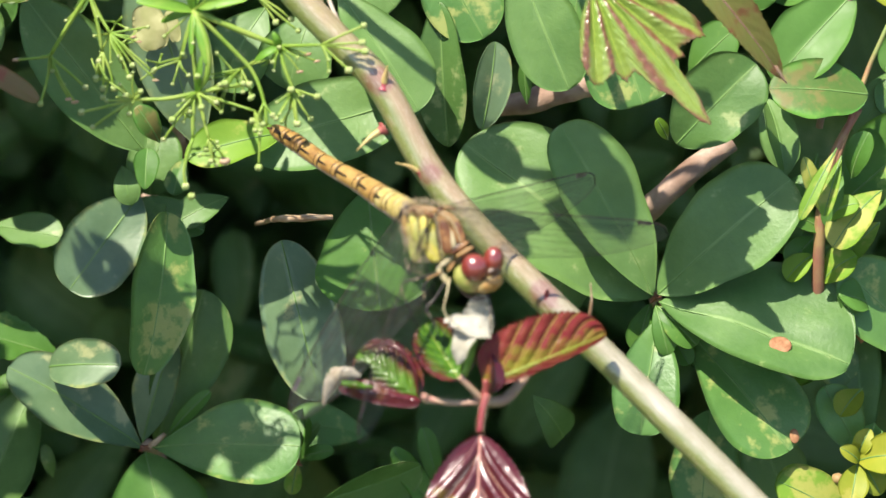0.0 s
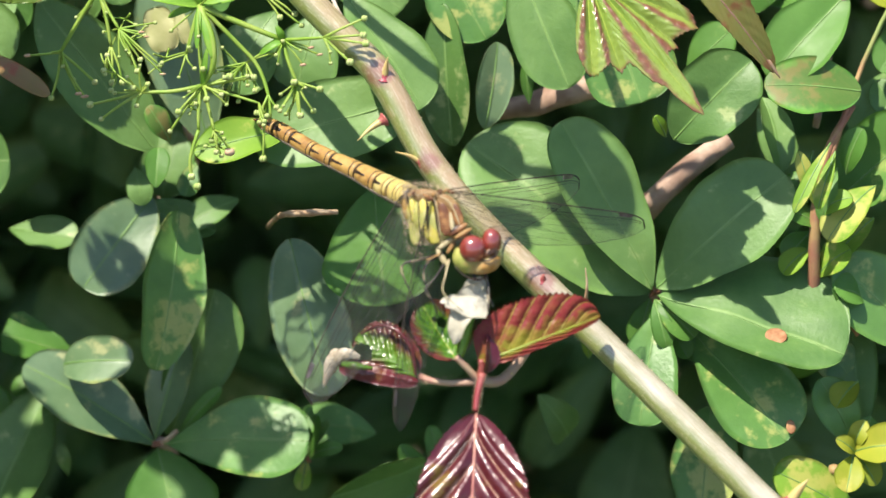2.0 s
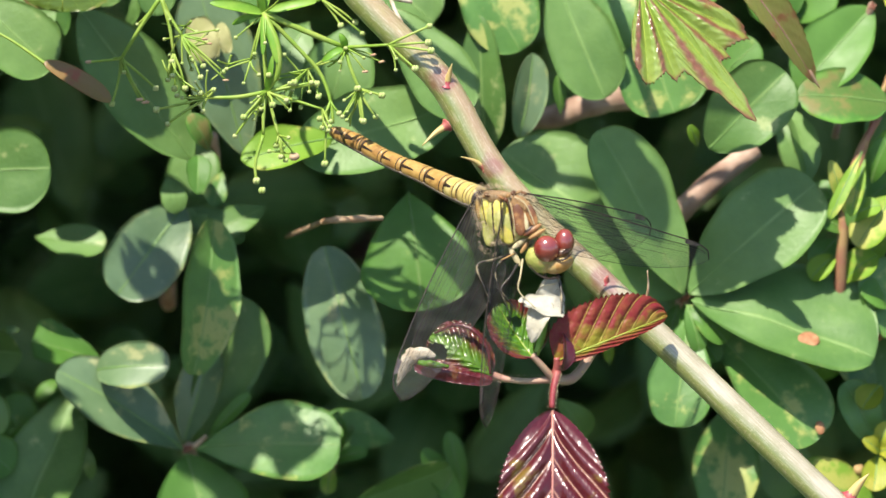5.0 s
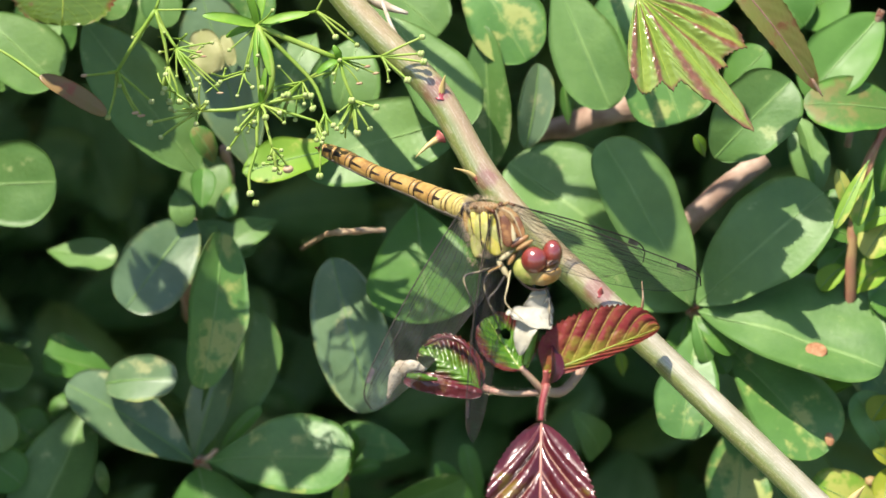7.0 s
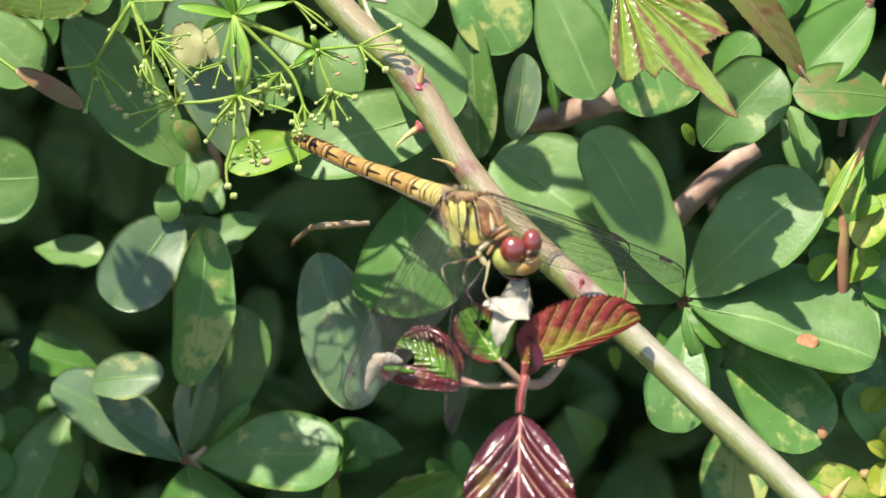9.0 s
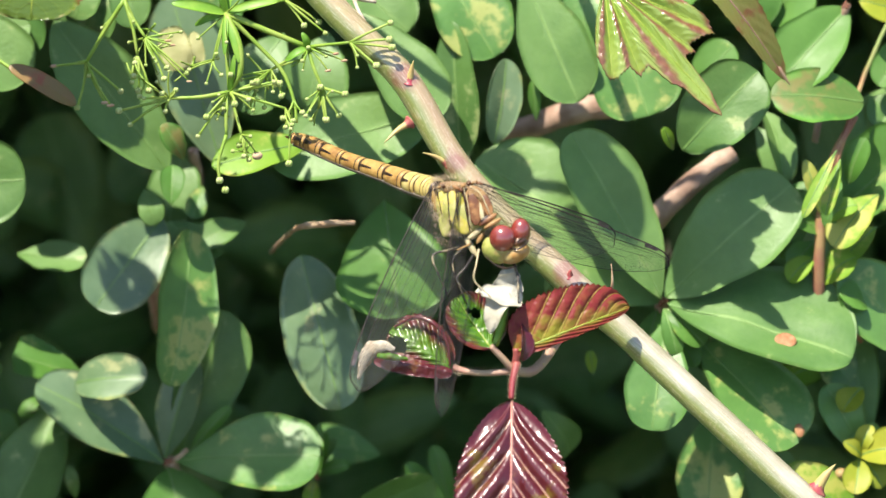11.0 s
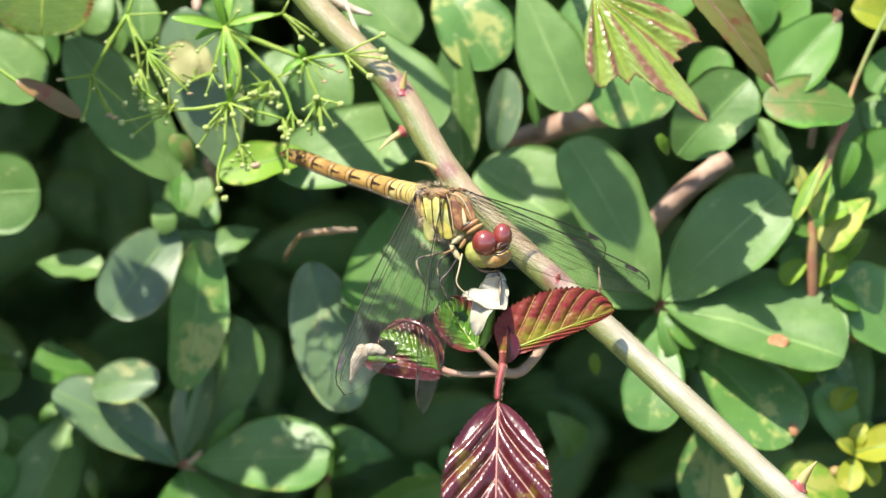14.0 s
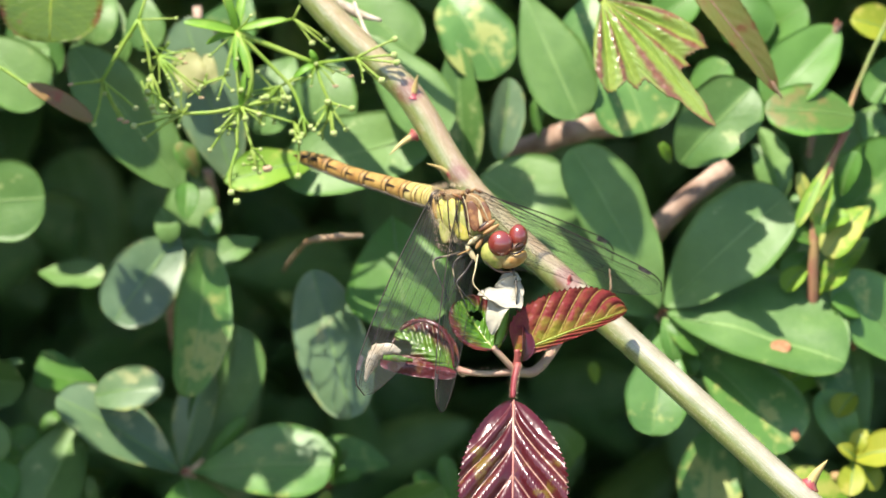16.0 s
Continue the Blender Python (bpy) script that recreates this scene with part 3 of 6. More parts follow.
# behind and below the bramble
sl((-12.72, 31.87, -32), (-2.16, 17.19, -28), 10.05, LEAF, face=(0.3, 0.3, 1))
sl((-0.7, 19.1, -33), (-24.24, 11.81, -29), 11.62, LEAF, face=(-0.1, 0.35, 1), fold=7, shape=(0.7, 0.5))
sl((-19.58, 14.11, -28), (-31.98, 10.99, -26), 6.47, LEAF_YMIX, fold=14, bend=0.5, shape=(0.8, 0.6), wave=0.5)
sl((-8.69, 6.79, -36), (-6.71, -9.15, -32), 15.5, LEAF_YOUNG, face=(-0.1, 0.4, 1), fold=5)
sl((-19.87, -0.86, -38), (-14.35, -21.6, -36), 10.78, LEAF_PALE, face=(-0.1, 0.3, 1), fold=-18, shape=(0.5, 0.45))
sl((2.03, -40.63, -50), (-5.08, -29.28, -47), 3.6, LEAF_YOUNG)
sl((1.36, -36.33, -54), (-1.19, -27.11, -52), 3, LEAF_YOUNG)
sl((17.53, -27.93, -50), (13.46, -22, -46), 5.5, LEAF, shape=(0.3, 0.8))
sl((-17.01, -23.83, -44), (-19.29, -29.87, -42), 4, LEAF_YOUNG)
sl((-14.47, -36.64, -48), (-1.36, -31.33, -46), 8, LEAF, face=(0.45, -0.45, 0.8))
sl((-8.57, -28.53, -54), (-19.6, -27.28, -52), 6.5, LEAF_MOTTLED)
# upper part, left of the bramble
sl((-37.91, 10.42, -39), (-53.5, 30.49, -36), 10.94, LEAF, face=(-0.1, 0.35, 1), fold=10, shape=(0.8, 0.7))
sl((-30.75, 11.06, -40), (-37.8, 34.44, -37), 10.57, LEAF_PALE, fold=9, shape=(0.8, 0.5))
sl((-22.25, 29.47, -42), (-28.28, 18.69, -40), 10, LEAF)
sl((-16.14, 29.56, -40), (-19.11, 18.84, -38), 10, LEAF)
sl((-37.23, 11.14, -35), (-37.43, 5.98, -33), 3.5, LEAF_YOUNG, face=(0, 0.5, 1), fold=20, shape=(0.5, 0.7))
sl((-35.88, 11.93, -36), (-38.73, 16.72, -34), 3.43, LEAF_BROWN)
sl((-68.03, 32, -38), (-57.36, 22.25, -36), 10, LEAF, face=(-0.2, 0.5, 1))
sl((-60.66, 38.2, -42), (-58.26, 25.21, -42), 9, LEAF_MOTTLED)
sl((-71.78, 8.24, -40), (-57.1, 9.16, -36), 11.5, LEAF, face=(0.45, 0.05, 1), fold=5)
sl((-47.7, 37.61, -44), (-49.53, 27.59, -44), 8, LEAF)
sl((-16.21, 38.75, -42), (-5.4, 29.68, -40), 10, LEAF)
sl((-28.5, 38.62, -46), (-33.03, 29.31, -46), 9, LEAF_MOTTLED)
sl((-36.32, 12.48, -54), (-37.97, 3.43, -52), 7.8, LEAF, shape=(0.6, 0.5))
sl((-41.18, 7.97, -44), (-39.8, 3.07, -42), 3.62, LEAF)
sl((-67.18, 26.04, -42), (-56.71, 30.0, -39), 7.46, LEAF)
sl((-65.79, 20.98, -44), (-57.97, 26.16, -41), 4.88, LEAF)
sl((-48.04, 38.34, -44), (-50.82, 31.07, -42), 5.67, LEAF)
sl((-43.74, 38.23, -42), (-42.98, 29.89, -40), 5.81, LEAF)
sl((-27.29, 3.65, -48), (-34.17, 0.24, -46), 4.75, LEAF)
sl((-36.02, 3.65, -48), (-38.13, 0.08, -46), 3.96, LEAF)
# lower part, left
sl((-58.88, -1.04, -52), (-49.4, -2.06, -48), 5.8, LEAF, face=(0.1, 0.8, 1))
sl((-38.81, 4.18, -44), (-47.76, -8.17, -41), 10.39, LEAF_PALE, face=(0.1, 0.2, 1), fold=10, shape=(0.65, 0.42))
sl((-34.83, 2.43, -40), (-37.59, -18.64, -36), 9.54, LEAF_MOTTLED, face=(0.45, -0.45, 0.85), fold=12, shape=(0.45, 0.45))
sl((-42.08, 2.83, -48), (-30.4, -0.67, -46), 5, LEAF, face=(0, 0.6, 1))
sl((-49.11, -18.33, -48), (-59.33, -15.11, -46), 7.76, LEAF_YOUNG, fold=14, face=(-0.2, 0.8, 0.8), serrate=(7, 0.12), shape=(0.9, 0.25))
sl((-50.21, -18.57, -42), (-40.66, -17.48, -37), 7, LEAF_PALE, face=(-0.1, 0.4, 1), shape=(0.45, 0.35))
sl((-38.01, -29.8, -46), (-55.74, -18.62, -42), 10, LEAF_PALE, face=(-0.3, 0.8, 1), fold=14)
sl((-36.72, -29.42, -48), (-30.32, -8.43, -46), 11, LEAF, face=(0.5, 0.1, 1))
sl((-38.13, -28.87, -46), (-34.08, -14.75, -44), 6.32, LEAF_PALE, face=(-0.3, 0.2, 1), shape=(0.9, 0.6))
sl((-36.71, -29.22, -43), (-17.08, -28.12, -39), 12.41, LEAF_MOTTLED, face=(0.1, 0.6, 1), fold=9, shape=(1.05, 0.42))
sl((-37.84, -30.17, -45), (-34.57, -41.41, -40), 13, LEAF_YOUNG, face=(0, 0.8, 1))
sl((-51.94, -20.6, -48), (-60.03, -39.53, -42), 12, LEAF, face=(-0.4, 0.1, 1))
sl((-69.93, -14.69, -50), (-60.56, -16.65, -46), 8, LEAF, face=(0.4, -0.45, 0.9))
sl((-68.69, -28.19, -44), (-61.62, -32.58, -42), 7, LEAF_YOUNG)
sl((-34.97, -28.24, -46), (-29.19, -21.69, -44), 2.37, LEAF_YOUNG)
sl((-59.03, -28.82, -52), (-63.75, -24.16, -52), 8, LEAF_YOUNG)
sl((-67.98, -20.44, -44), (-64.12, -27.97, -42), 7, LEAF)
sl((-56.75, -22.53, -52), (-52.8, -27.98, -52), 5, LEAF_YOUNG)

sl((-17.61, -31.65, -48), (-16.38, -25.08, -46), 2.22, LEAF_YOUNG)
sl((-17.61, -31.49, -48), (-12.82, -29.67, -46), 2.22, LEAF_YOUNG)
sl((-17.75, -31.77, -47), (-18.33, -35.47, -45), 2.37, LEAF_YMIX)
sl((-17.8, -31.38, -49), (-14.73, -26.06, -47), 1.59, LEAF)
sl((-50.58, -34.62, -52), (-51.55, -29.99, -50), 1.91, LEAF)
sl((-54.72, -21.12, -54), (-58.4, -23.69, -52), 2.4, LEAF_YOUNG)
sl((-64.54, -28.64, -52), (-60.94, -27.13, -50), 2.87, LEAF_YOUNG)
sl((-55.44, -21.65, -53), (-54.25, -24.01, -52), 1.44, LEAF)
sl((-63.18, -15.24, -52), (-60.94, -13.6, -50), 1.43, LEAF)
sl((-33.33, 8.43, -50), (-34.59, 3.89, -48), 3.18, LEAF_MOTTLED)
sl((47.24, 26.37, -30), (50.65, 23.24, -29), 2.32, LEAF_YOUNG)
sl((60.48, 22.83, -40), (55.22, 14.0, -38), 5.48, LEAF, fold=20)
sl((29.85, 13.84, -30), (28.37, 16.58, -28), 1.7, LEAF_YMIX)

# twigs of the shrub
def twig(pts, radii, material=TWIG, steps=14, rough=0.08, name="twig", label=""):
    tube_part(name, pts, radii, material, shrub, label, 9, steps, rough)


twig([(38.15, 13.52, -33), (31.88, 8.53, -32), (27.32, 3.35, -36), (22.34, -6.3, -56)], [1.5, 1.6, 1.6, 1.5])
twig([(7.46, 16.19, -48), (12.71, 17.34, -45), (18.82, 19.52, -44), (25.93, 19.95, -46)], [1.3, 1.7, 1.8, 1.5])
twig([(-12.9, 3.61, -25), (-16.43, 3.45, -25), (-20.32, 2.93, -28), (-22.3, 1.3, -40), (-23.9, -0.6, -56)], [0.3, 0.5, 0.4, 0.3, 0.26], DRY, 20, 0.2)
twig([(63.27, 39.67, -31), (56.4, 25.96, -29), (52.4, 14.62, -27), (49.76, 5.54, -26.5), (49.63, -5.96, -29), (50.01, -13.92, -34)], [0.3, 0.32, 0.4, 0.75, 0.85, 0.85], RED_TWIG)
twig([(54.28, 18.39, -28), (51.02, 12.36, -26.5), (49.85, 5.94, -26)], [0.5, 0.6, 0.5], RED_TWIG)
twig([(48.09, -3.1, -32), (52.51, -7.51, -30), (55.63, -12.05, -30)], [0.3, 0.35, 0.3], RED_TWIG)
twig([(53.36, 33.49, -30), (51.65, 26.6, -34), (50, 15.02, -38)], [0.5, 0.5, 0.5], TWIG)
twig([(28.84, -6.86, -34), (30.65, -13.83, -52), (32.84, -23.1, -90)], [0.9, 0.7, 0.8])
twig([(-37.47, -29.25, -46), (-36.45, -34.09, -60), (-37.57, -45.29, -90)], [0.9, 0.9, 1.4])
twig([(-37.06, -29.29, -44), (-35.14, -27.49, -44)], [0.5, 0.3], DRY, 6)
twig([(52.63, -29.43, -28), (54.26, -34.04, -36), (55.42, -41.74, -50)], [0.7, 0.7, 0.9], RED_TWIG)
twig([(-34.68, 13.5, -52), (-34.34, 7.73, -58), (-39.94, -0.06, -60), (-39.38, -11.6, -80)], [0.7, 0.8, 0.9, 1.2])
twig([(-36.27, 37.01, -52), (-35.34, 24.6, -52), (-34.7, 16, -56)], [0.6, 0.6, 0.6])
add_leaf(shrub, (-37.92, 29.82, -34.8), (-36.24, 24.03, -34), 4.4, CREAM, None, "bleached yellow patch on a leaf", name="bleached_patch", thick=0.06, shape=(0.3, 0.25), wave=0.9, fold=3, bend=0.3, seed=91)
add_leaf(shrub, (-34.71, 29.19, -34.6), (-33.6, 25.12, -34), 1.8, CREAM, None, "bleached yellow patch on a leaf", name="bleached_patch", thick=0.06, shape=(0.3, 0.3), wave=0.9, fold=3, bend=0.3, seed=92)
def bud(p, size, seed):
    """A cluster of small overlapping scales."""
    rng = random.Random(seed)
    for k in range(5):
        d = unit((rng.gauss(0, 1), rng.gauss(0.2, 1), rng.uniform(0.3, 1)))
        tube_part("bud_scale", [np.array(p) - d * size * 0.3, np.array(p) + d * size * 0.5, np.array(p) + d * size * 1.2], [size * 0.5, size * 0.45, 0.05], BUD, shrub, "", 7, 6, 0.1)


bud((28.63, -6.8, -30.5), 0.75, 1)
bud((-37.81, -29.16, -42.5), 0.7, 2)
bud((52.58, 33.11, -26), 0.6, 3)
bud((-17.55, -31.38, -45.5), 0.6, 4)


link_mesh("scar", *blob((44.53, -11.63, -22.75), (1.45, -0.1, 0.3), (0.1, 0.95, -0.85), (0, 0.08, 0.09)), SCAR, shrub, "brown scar on a leaf")
link_mesh("scar", *blob((46.78, -23.78, -25.4), (0.6, 0.2, 0), (-0.2, 0.9, -0.3), (0, 0.1, 0.2)), SCAR, shrub, "brown scar on a leaf")


def filler(name, count, region, seed, size=(13, 24), face=(0, 0.5, 1)):
    """Uncounted leaves of the shrub's depth, of its parts beyond the view, and of unseen shade casters, in one mesh."""
    rng = random.Random(seed)
    verts, faces, uvs = [], [], []
    made = 0
    while made < count:
        c = [rng.uniform(*region[0]), rng.uniform(*region[1]), rng.uniform(*region[2])]
        if len(region) > 3 and not region[3](c):
            continue
        made += 1
        long = rng.uniform(*size)
        d = unit([rng.gauss(0, 1), rng.gauss(-0.2, 1), rng.gauss(0.2, 0.6)])
        f = unit(np.array(face) + [rng.gauss(0, 0.45) for _ in range(3)])
        v, q, u, _ = blade(np.array(c) - d * long / 2, np.array(c) + d * long / 2, long * rng.uniform(0.45, 0.65), face=f, fold=rng.uniform(4, 18), bend=rng.uniform(0, 2.5), n=7, m=2, seed=made)
        o = len(verts)
        verts += v
        uvs += u
        faces += [tuple(i + o for i in p) for p in q]
    return link_mesh(name, verts, faces, uvs, LEAF, shrub, "evergreen leaves deep in the shrub, or unseen ones added to shade it")


tagged(filler("deep_leaves", 3000, ((-190, 190), (-170, 130), (-220, -146)), 5, (14, 25)), kind="stuff")
tagged(filler("inner_leaves", 2000, ((-220, 220), (-190, 150), (-300, -220)), 15, (22, 36)), kind="stuff")
# unseen layer added above the view to keep the sun off the deep leaves
tagged(filler("upper_leaves", 4200, ((-210, 190), (48, 110), (-310, -60)), 16, (15, 26)), kind="stuff")
# leaves beyond the view's edges; the top band also shades the depth
tagged(filler("outer_leaves", 1700, ((-170, 170), (-150, 130), (-76, -24), lambda c: c[1] < -48 or (abs(c[0]) > 92 and c[2] < -38) or (c[1] > 47 and c[2] < -56)), 6), kind="stuff")


def shrub_body(count, seed):
    """The rest of the shrub: leaves all over a rounded bush that stands on the ground behind the view, in metres."""
    rng = random.Random(seed)
    back = PLAN.inverted()
    turn = np.array(PLAN.to_3x3().normalized().transposed())
    verts, faces, uvs = [], [], []
    while count > 0:
        d = np.array([rng.gauss(0, 1), rng.gauss(0, 1), rng.gauss(0, 1)])
        d = d / np.linalg.norm(d)
        r = rng.uniform(0.82, 1.03)
        p = np.array((0.05, 0.62, 0.52)) + d * (0.78, 0.5, 0.6) * r
        if p[2] < 0.03 or (p[1] < 0.3 and abs(p[0]) < 0.19 and 0.83 < p[2] < 1.3):
            continue
        count -= 1
        c = np.array(back @ Vector(p))
        out = turn @ (d + (rng.gauss(0, 0.4), rng.gauss(0, 0.4), 0.4 + rng.gauss(0, 0.4)))
        way = unit(np.cross(out, [rng.gauss(0, 1) for _ in range(3)]))
        long = rng.uniform(26, 46)
        v, q, u, _ = blade(c - way * long / 2, c + way * long / 2, long * rng.uniform(0.5, 0.65), face=out, fold=rng.uniform(4, 18), bend=rng.uniform(0, 3), n=6, m=1, seed=count)
        o = len(verts)
        verts += v
        uvs += u
        faces += [tuple(i + o for i in f) for f in q]
    return link_mesh("outer_crown", verts, faces, uvs, LEAF, shrub, "evergreen leaves over the rest of the shrub")


tagged(shrub_body(4200, 41), kind="stuff")
for foot, head, size in (((0.02, 0.6, -0.02), (0.0, 0.2, 0.93), 9), ((0.16, 0.66, -0.02), (0.22, 0.35, 0.95), 8), ((-0.14, 0.58, -0.02), (-0.2, 0.32, 0.98), 8), ((0.05, 0.72, -0.02), (0.1, 0.75, 1.0), 10)):
    a, b = (np.array(PLAN.inverted() @ Vector(p)) for p in (foot, head))
    twig([a, a * 0.6 + b * 0.4 + (20, 0, -15), b * 0.7 + a * 0.3 + (-15, 0, 10), b], [size, size * 0.8, size * 0.6, size * 0.3], TWIG, 22, 0.05, "stem")
# unseen leaf clusters added above the view, placed to dapple the leaves below with shade
def in_shade_band(lo, hi, holes=()):
    """Keeps a cluster to a slab that lies along the sun's way, with gaps that let light through."""
    def keep(c):
        u, w = c[0] + 0.392 * (c[1] - 55), c[2] - 0.671 * (c[1] - 55)
        return lo < w < hi and all(math.hypot(u - a, w - b) > r for a, b, r in holes)
    return keep


tagged(filler("overhanging_leaves", 64, ((-120, -70), (53, 68), (-10, 28), in_shade_band(0, 18, ((-75, 9, 8), (-83.5, 1.5, 8), (-64, 8, 9), (-80.5, 10, 4.5)))), 7, (10, 16), (-0.2, 0.8, 0.5)), kind="stuff")
tagged(filler("overhanging_leaves", 10, ((-74, -56), (53, 66), (-4, 30), in_shade_band(12.5, 19, ((-75, 9, 8),))), 8, (8, 11), (-0.2, 0.8, 0.5)), kind="stuff")
tagged(filler("overhanging_leaves", 6, ((-18, -8), (53, 62), (-4, 20), in_shade_band(6, 9)), 9, (7, 9), (-0.2, 0.8, 0.5)), kind="stuff")
tagged(filler("overhanging_leaves", 18, ((-76, -52), (53, 61), (-4, 22), lambda c: ((c[0] + 0.392 * (c[1] - 55) + 64) / 5) ** 2 + ((c[2] - 0.671 * (c[1] - 55) - 7.5) / 7.5) ** 2 < 1), 27, (6, 9), (-0.2, 0.8, 0.5)), kind="stuff")
tagged(filler("overhanging_leaves", 22, ((-72, -52), (53, 60), (-2, 22), lambda c: ((c[0] + 0.392 * (c[1] - 55) + 62.5) / 4) ** 2 + ((c[2] - 0.671 * (c[1] - 55) - 10) / 5) ** 2 < 1), 28, (6, 8), (-0.2, 0.8, 0.5)), kind="stuff")
tagged(filler("overhanging_leaves", 8, ((-76, -60), (53, 58), (-10, 6), lambda c: ((c[0] + 0.392 * (c[1] - 55) + 67.5) / 3.2) ** 2 + ((c[2] - 0.671 * (c[1] - 55) + 1.7) / 1.5) ** 2 < 1), 29, (4, 6), (-0.2, 0.8, 0.5)), kind="stuff")
# unseen foliage and twig added at the left to hold back sky light there
tagged(filler("flanking_leaves", 800, ((-185, -99), (-90, 62), (-40, 85)), 31, (14, 24), (0.3, 0.6, 0.7)), kind="stuff")
twig([(-190, -140, -60), (-150, -70, -20), (-130, 0, 20), (-120, 50, 50)], [2.2, 1.8, 1.4, 0.7])
# single unseen leaves added above the view to shade chosen leaves below
for base, tip, width in (((-6, 56, 2), (4, 58, 8), 9), ((-1, 57, 3), (5, 56, 8), 7), ((-14, 55, -6), (-7, 56, -2), 5.5), ((-70, 55, 12.5), (-60, 56, 14.5), 6)):
    sl(base, tip, width, LEAF, face=(-0.2, 0.8, 0.5))
# unseen twigs added to carry the shade-casting leaves
twig([(-105, 62, 12), (-92, 72, 2), (-82, 92, -30), (-65, 115, -80)], [0.8, 1.2, 1.6, 2.0])
twig([(20, 58, 2), (-10, 62, 2), (-30, 70, -8), (-45, 82, -20)], [0.5, 0.7, 0.9, 1.1])

# ---- bramble: arching cane with thorns, side shoot and young leaves ----
bramble = thing("bramble", (40.57, -28.36, 7), "thick thorny bramble cane with glossy maroon young leaves", "bramble")
cane_line = [(-25.56, 42.86, -13), (-17.99, 33.41, -10.5), (-12.24, 27.49, -9), (-6.71, 21.87, -7.8), (-0.61, 11.63, -5.4), (6.1, 3.92, -3.2), (13.49, -3.17, -1), (22.73, -11.63, 1.5), (31.29, -19.64, 4.5), (40.52, -28.31, 7.5), (49.73, -36.62, 10)]
spots = [(W(p) - ORG[bramble.name], s) for p, s in (((-6.99, 22.41, -6), 0.0024), ((-0.68, 11.4, -3.5), 0.0021), ((14.09, -2.68, 1), 0.0026), ((-6.67, 16.82, -5), 0.0012), ((45.02, -30.26, 8), 0.0022))]
CANE = stem_material(spots)
tube_part("cane", cane_line, [1.85, 1.9, 1.88, 1.9, 1.85, 1.82, 1.9, 1.8, 1.85, 1.85, 1.85], CANE, bramble, "", 22, 70, 0.012)
tube_part("cane_base", [(48.32, -35.38, 9.6), (95, -92, 16), (160, -240, 24), (235, -620, 12), (270, -1070, 0)], [1.85, 2.2, 2.6, 3.4, 4.5], CANE, bramble, "", 12, 40, 0.012)
tube_part("cane_end", [(-24.07, 41.04, -12.6), (-45, 64, -18.5), (-90, 112, -34), (-150, 150, -80)], [1.85, 1.8, 1.6, 0.9], CANE, bramble, "", 12, 24, 0.012)


def thorn(base, tip, size, material, tip_material=None):
    base, tip = np.array(base, float), np.array(tip, float)
    hook = base * 0.5 + tip * 0.5 + (0, 0.25, 0)
    ob = tube_part("thorn", [base, base * 0.75 + hook * 0.25, hook], [size, size * 0.55, 0.12], material, bramble, "", 9, 8)
    if tip_material:
        tube_part("thorn_tip", [base * 0.8 + hook * 0.2, hook, tip], [size * 0.5, size * 0.33, 0.04], tip_material, ob, "", 8, 9)


thorn((-6.39, 21.75, -6.5), (-5.89, 24.62, -5), 1.0, THORN_RED, THORN)
thorn((-6.27, 16.65, -6), (-9.63, 13.96, -4.5), 1.0, THORN_RED, THORN)
thorn((-1.37, 11.21, -4.5), (-4.72, 12.69, -3), 0.8, THORN_RED, THORN)
thorn((14.12, -3.07, 0.5), (14.3, -1.97, 2), 0.8, THORN_RED)
thorn((45.17, -30.04, 8), (47.58, -26.64, 9), 1.6, THORN_RED, THORN)
tube_part("spine", [(19.43, -6.02, -1), (19.69, -3.77, 0), (19.47, -1.42, 0.5)], [0.22, 0.17, 0.06], DRY, bramble, "dry brown hooked spine")

# fine hairs of the cane
def hairs(parent, line, radius, count, length, material, seed, name="hair"):
    rng = random.Random(seed)
    path = spline(line, 200)
    verts, faces = [], []
    for _ in range(count):
        i = rng.randrange(1, 198)
        a = unit(path[i + 1] - path[i - 1])
        d = unit(np.cross(a, [rng.gauss(0, 1) for _ in range(3)]))
        p = path[i] + d * radius * 0.97
        tip = p + unit(d + 0.35 * np.array([rng.gauss(0, 1) for _ in range(3)])) * length * rng.uniform(0.5, 1.2)
        side = unit(np.cross(d, a)) * 0.02
        side2 = a * 0.02
        o = len(verts)
        verts += [tuple(p + side), tuple(p - side * 0.5 + side2), tuple(p - side * 0.5 - side2), tuple(tip)]
        faces += [(o, o + 1, o + 3), (o + 1, o + 2, o + 3), (o + 2, o, o + 3)]
    return tagged(link_mesh(name, verts, faces, None, material, parent, "", None, False), kind="stuff")


hairs(bramble, cane_line[1:-1], 1.83, 3600, 0.3, HAIR, 11)

# side shoot that the leaves stand on
joint = (6.53, -15.04, 10)
tube_part("side_shoot", [(15.14, -6, 0), (12.42, -11.19, 4), (9.36, -14.88, 8), joint], [0.85, 0.68, 0.62, 0.6], SHOOT, bramble, "", 10, 14, 0.03)
thorn((10.24, -14.19, 7.5), (10.72, -14.72, 8), 0.3, THORN)
thorn((11.63, -12.53, 5.5), (12.33, -12.99, 6), 0.3, THORN)
hairs(bramble, [(12.42, -11.19, 4), (9.36, -14.88, 8), joint], 0.66, 500, 0.26, HAIR, 12)


def petiole(pts, radii, material=PETIOLE):
    tube_part("petiole", pts, radii, material, bramble, "", 8, 12, 0.03)


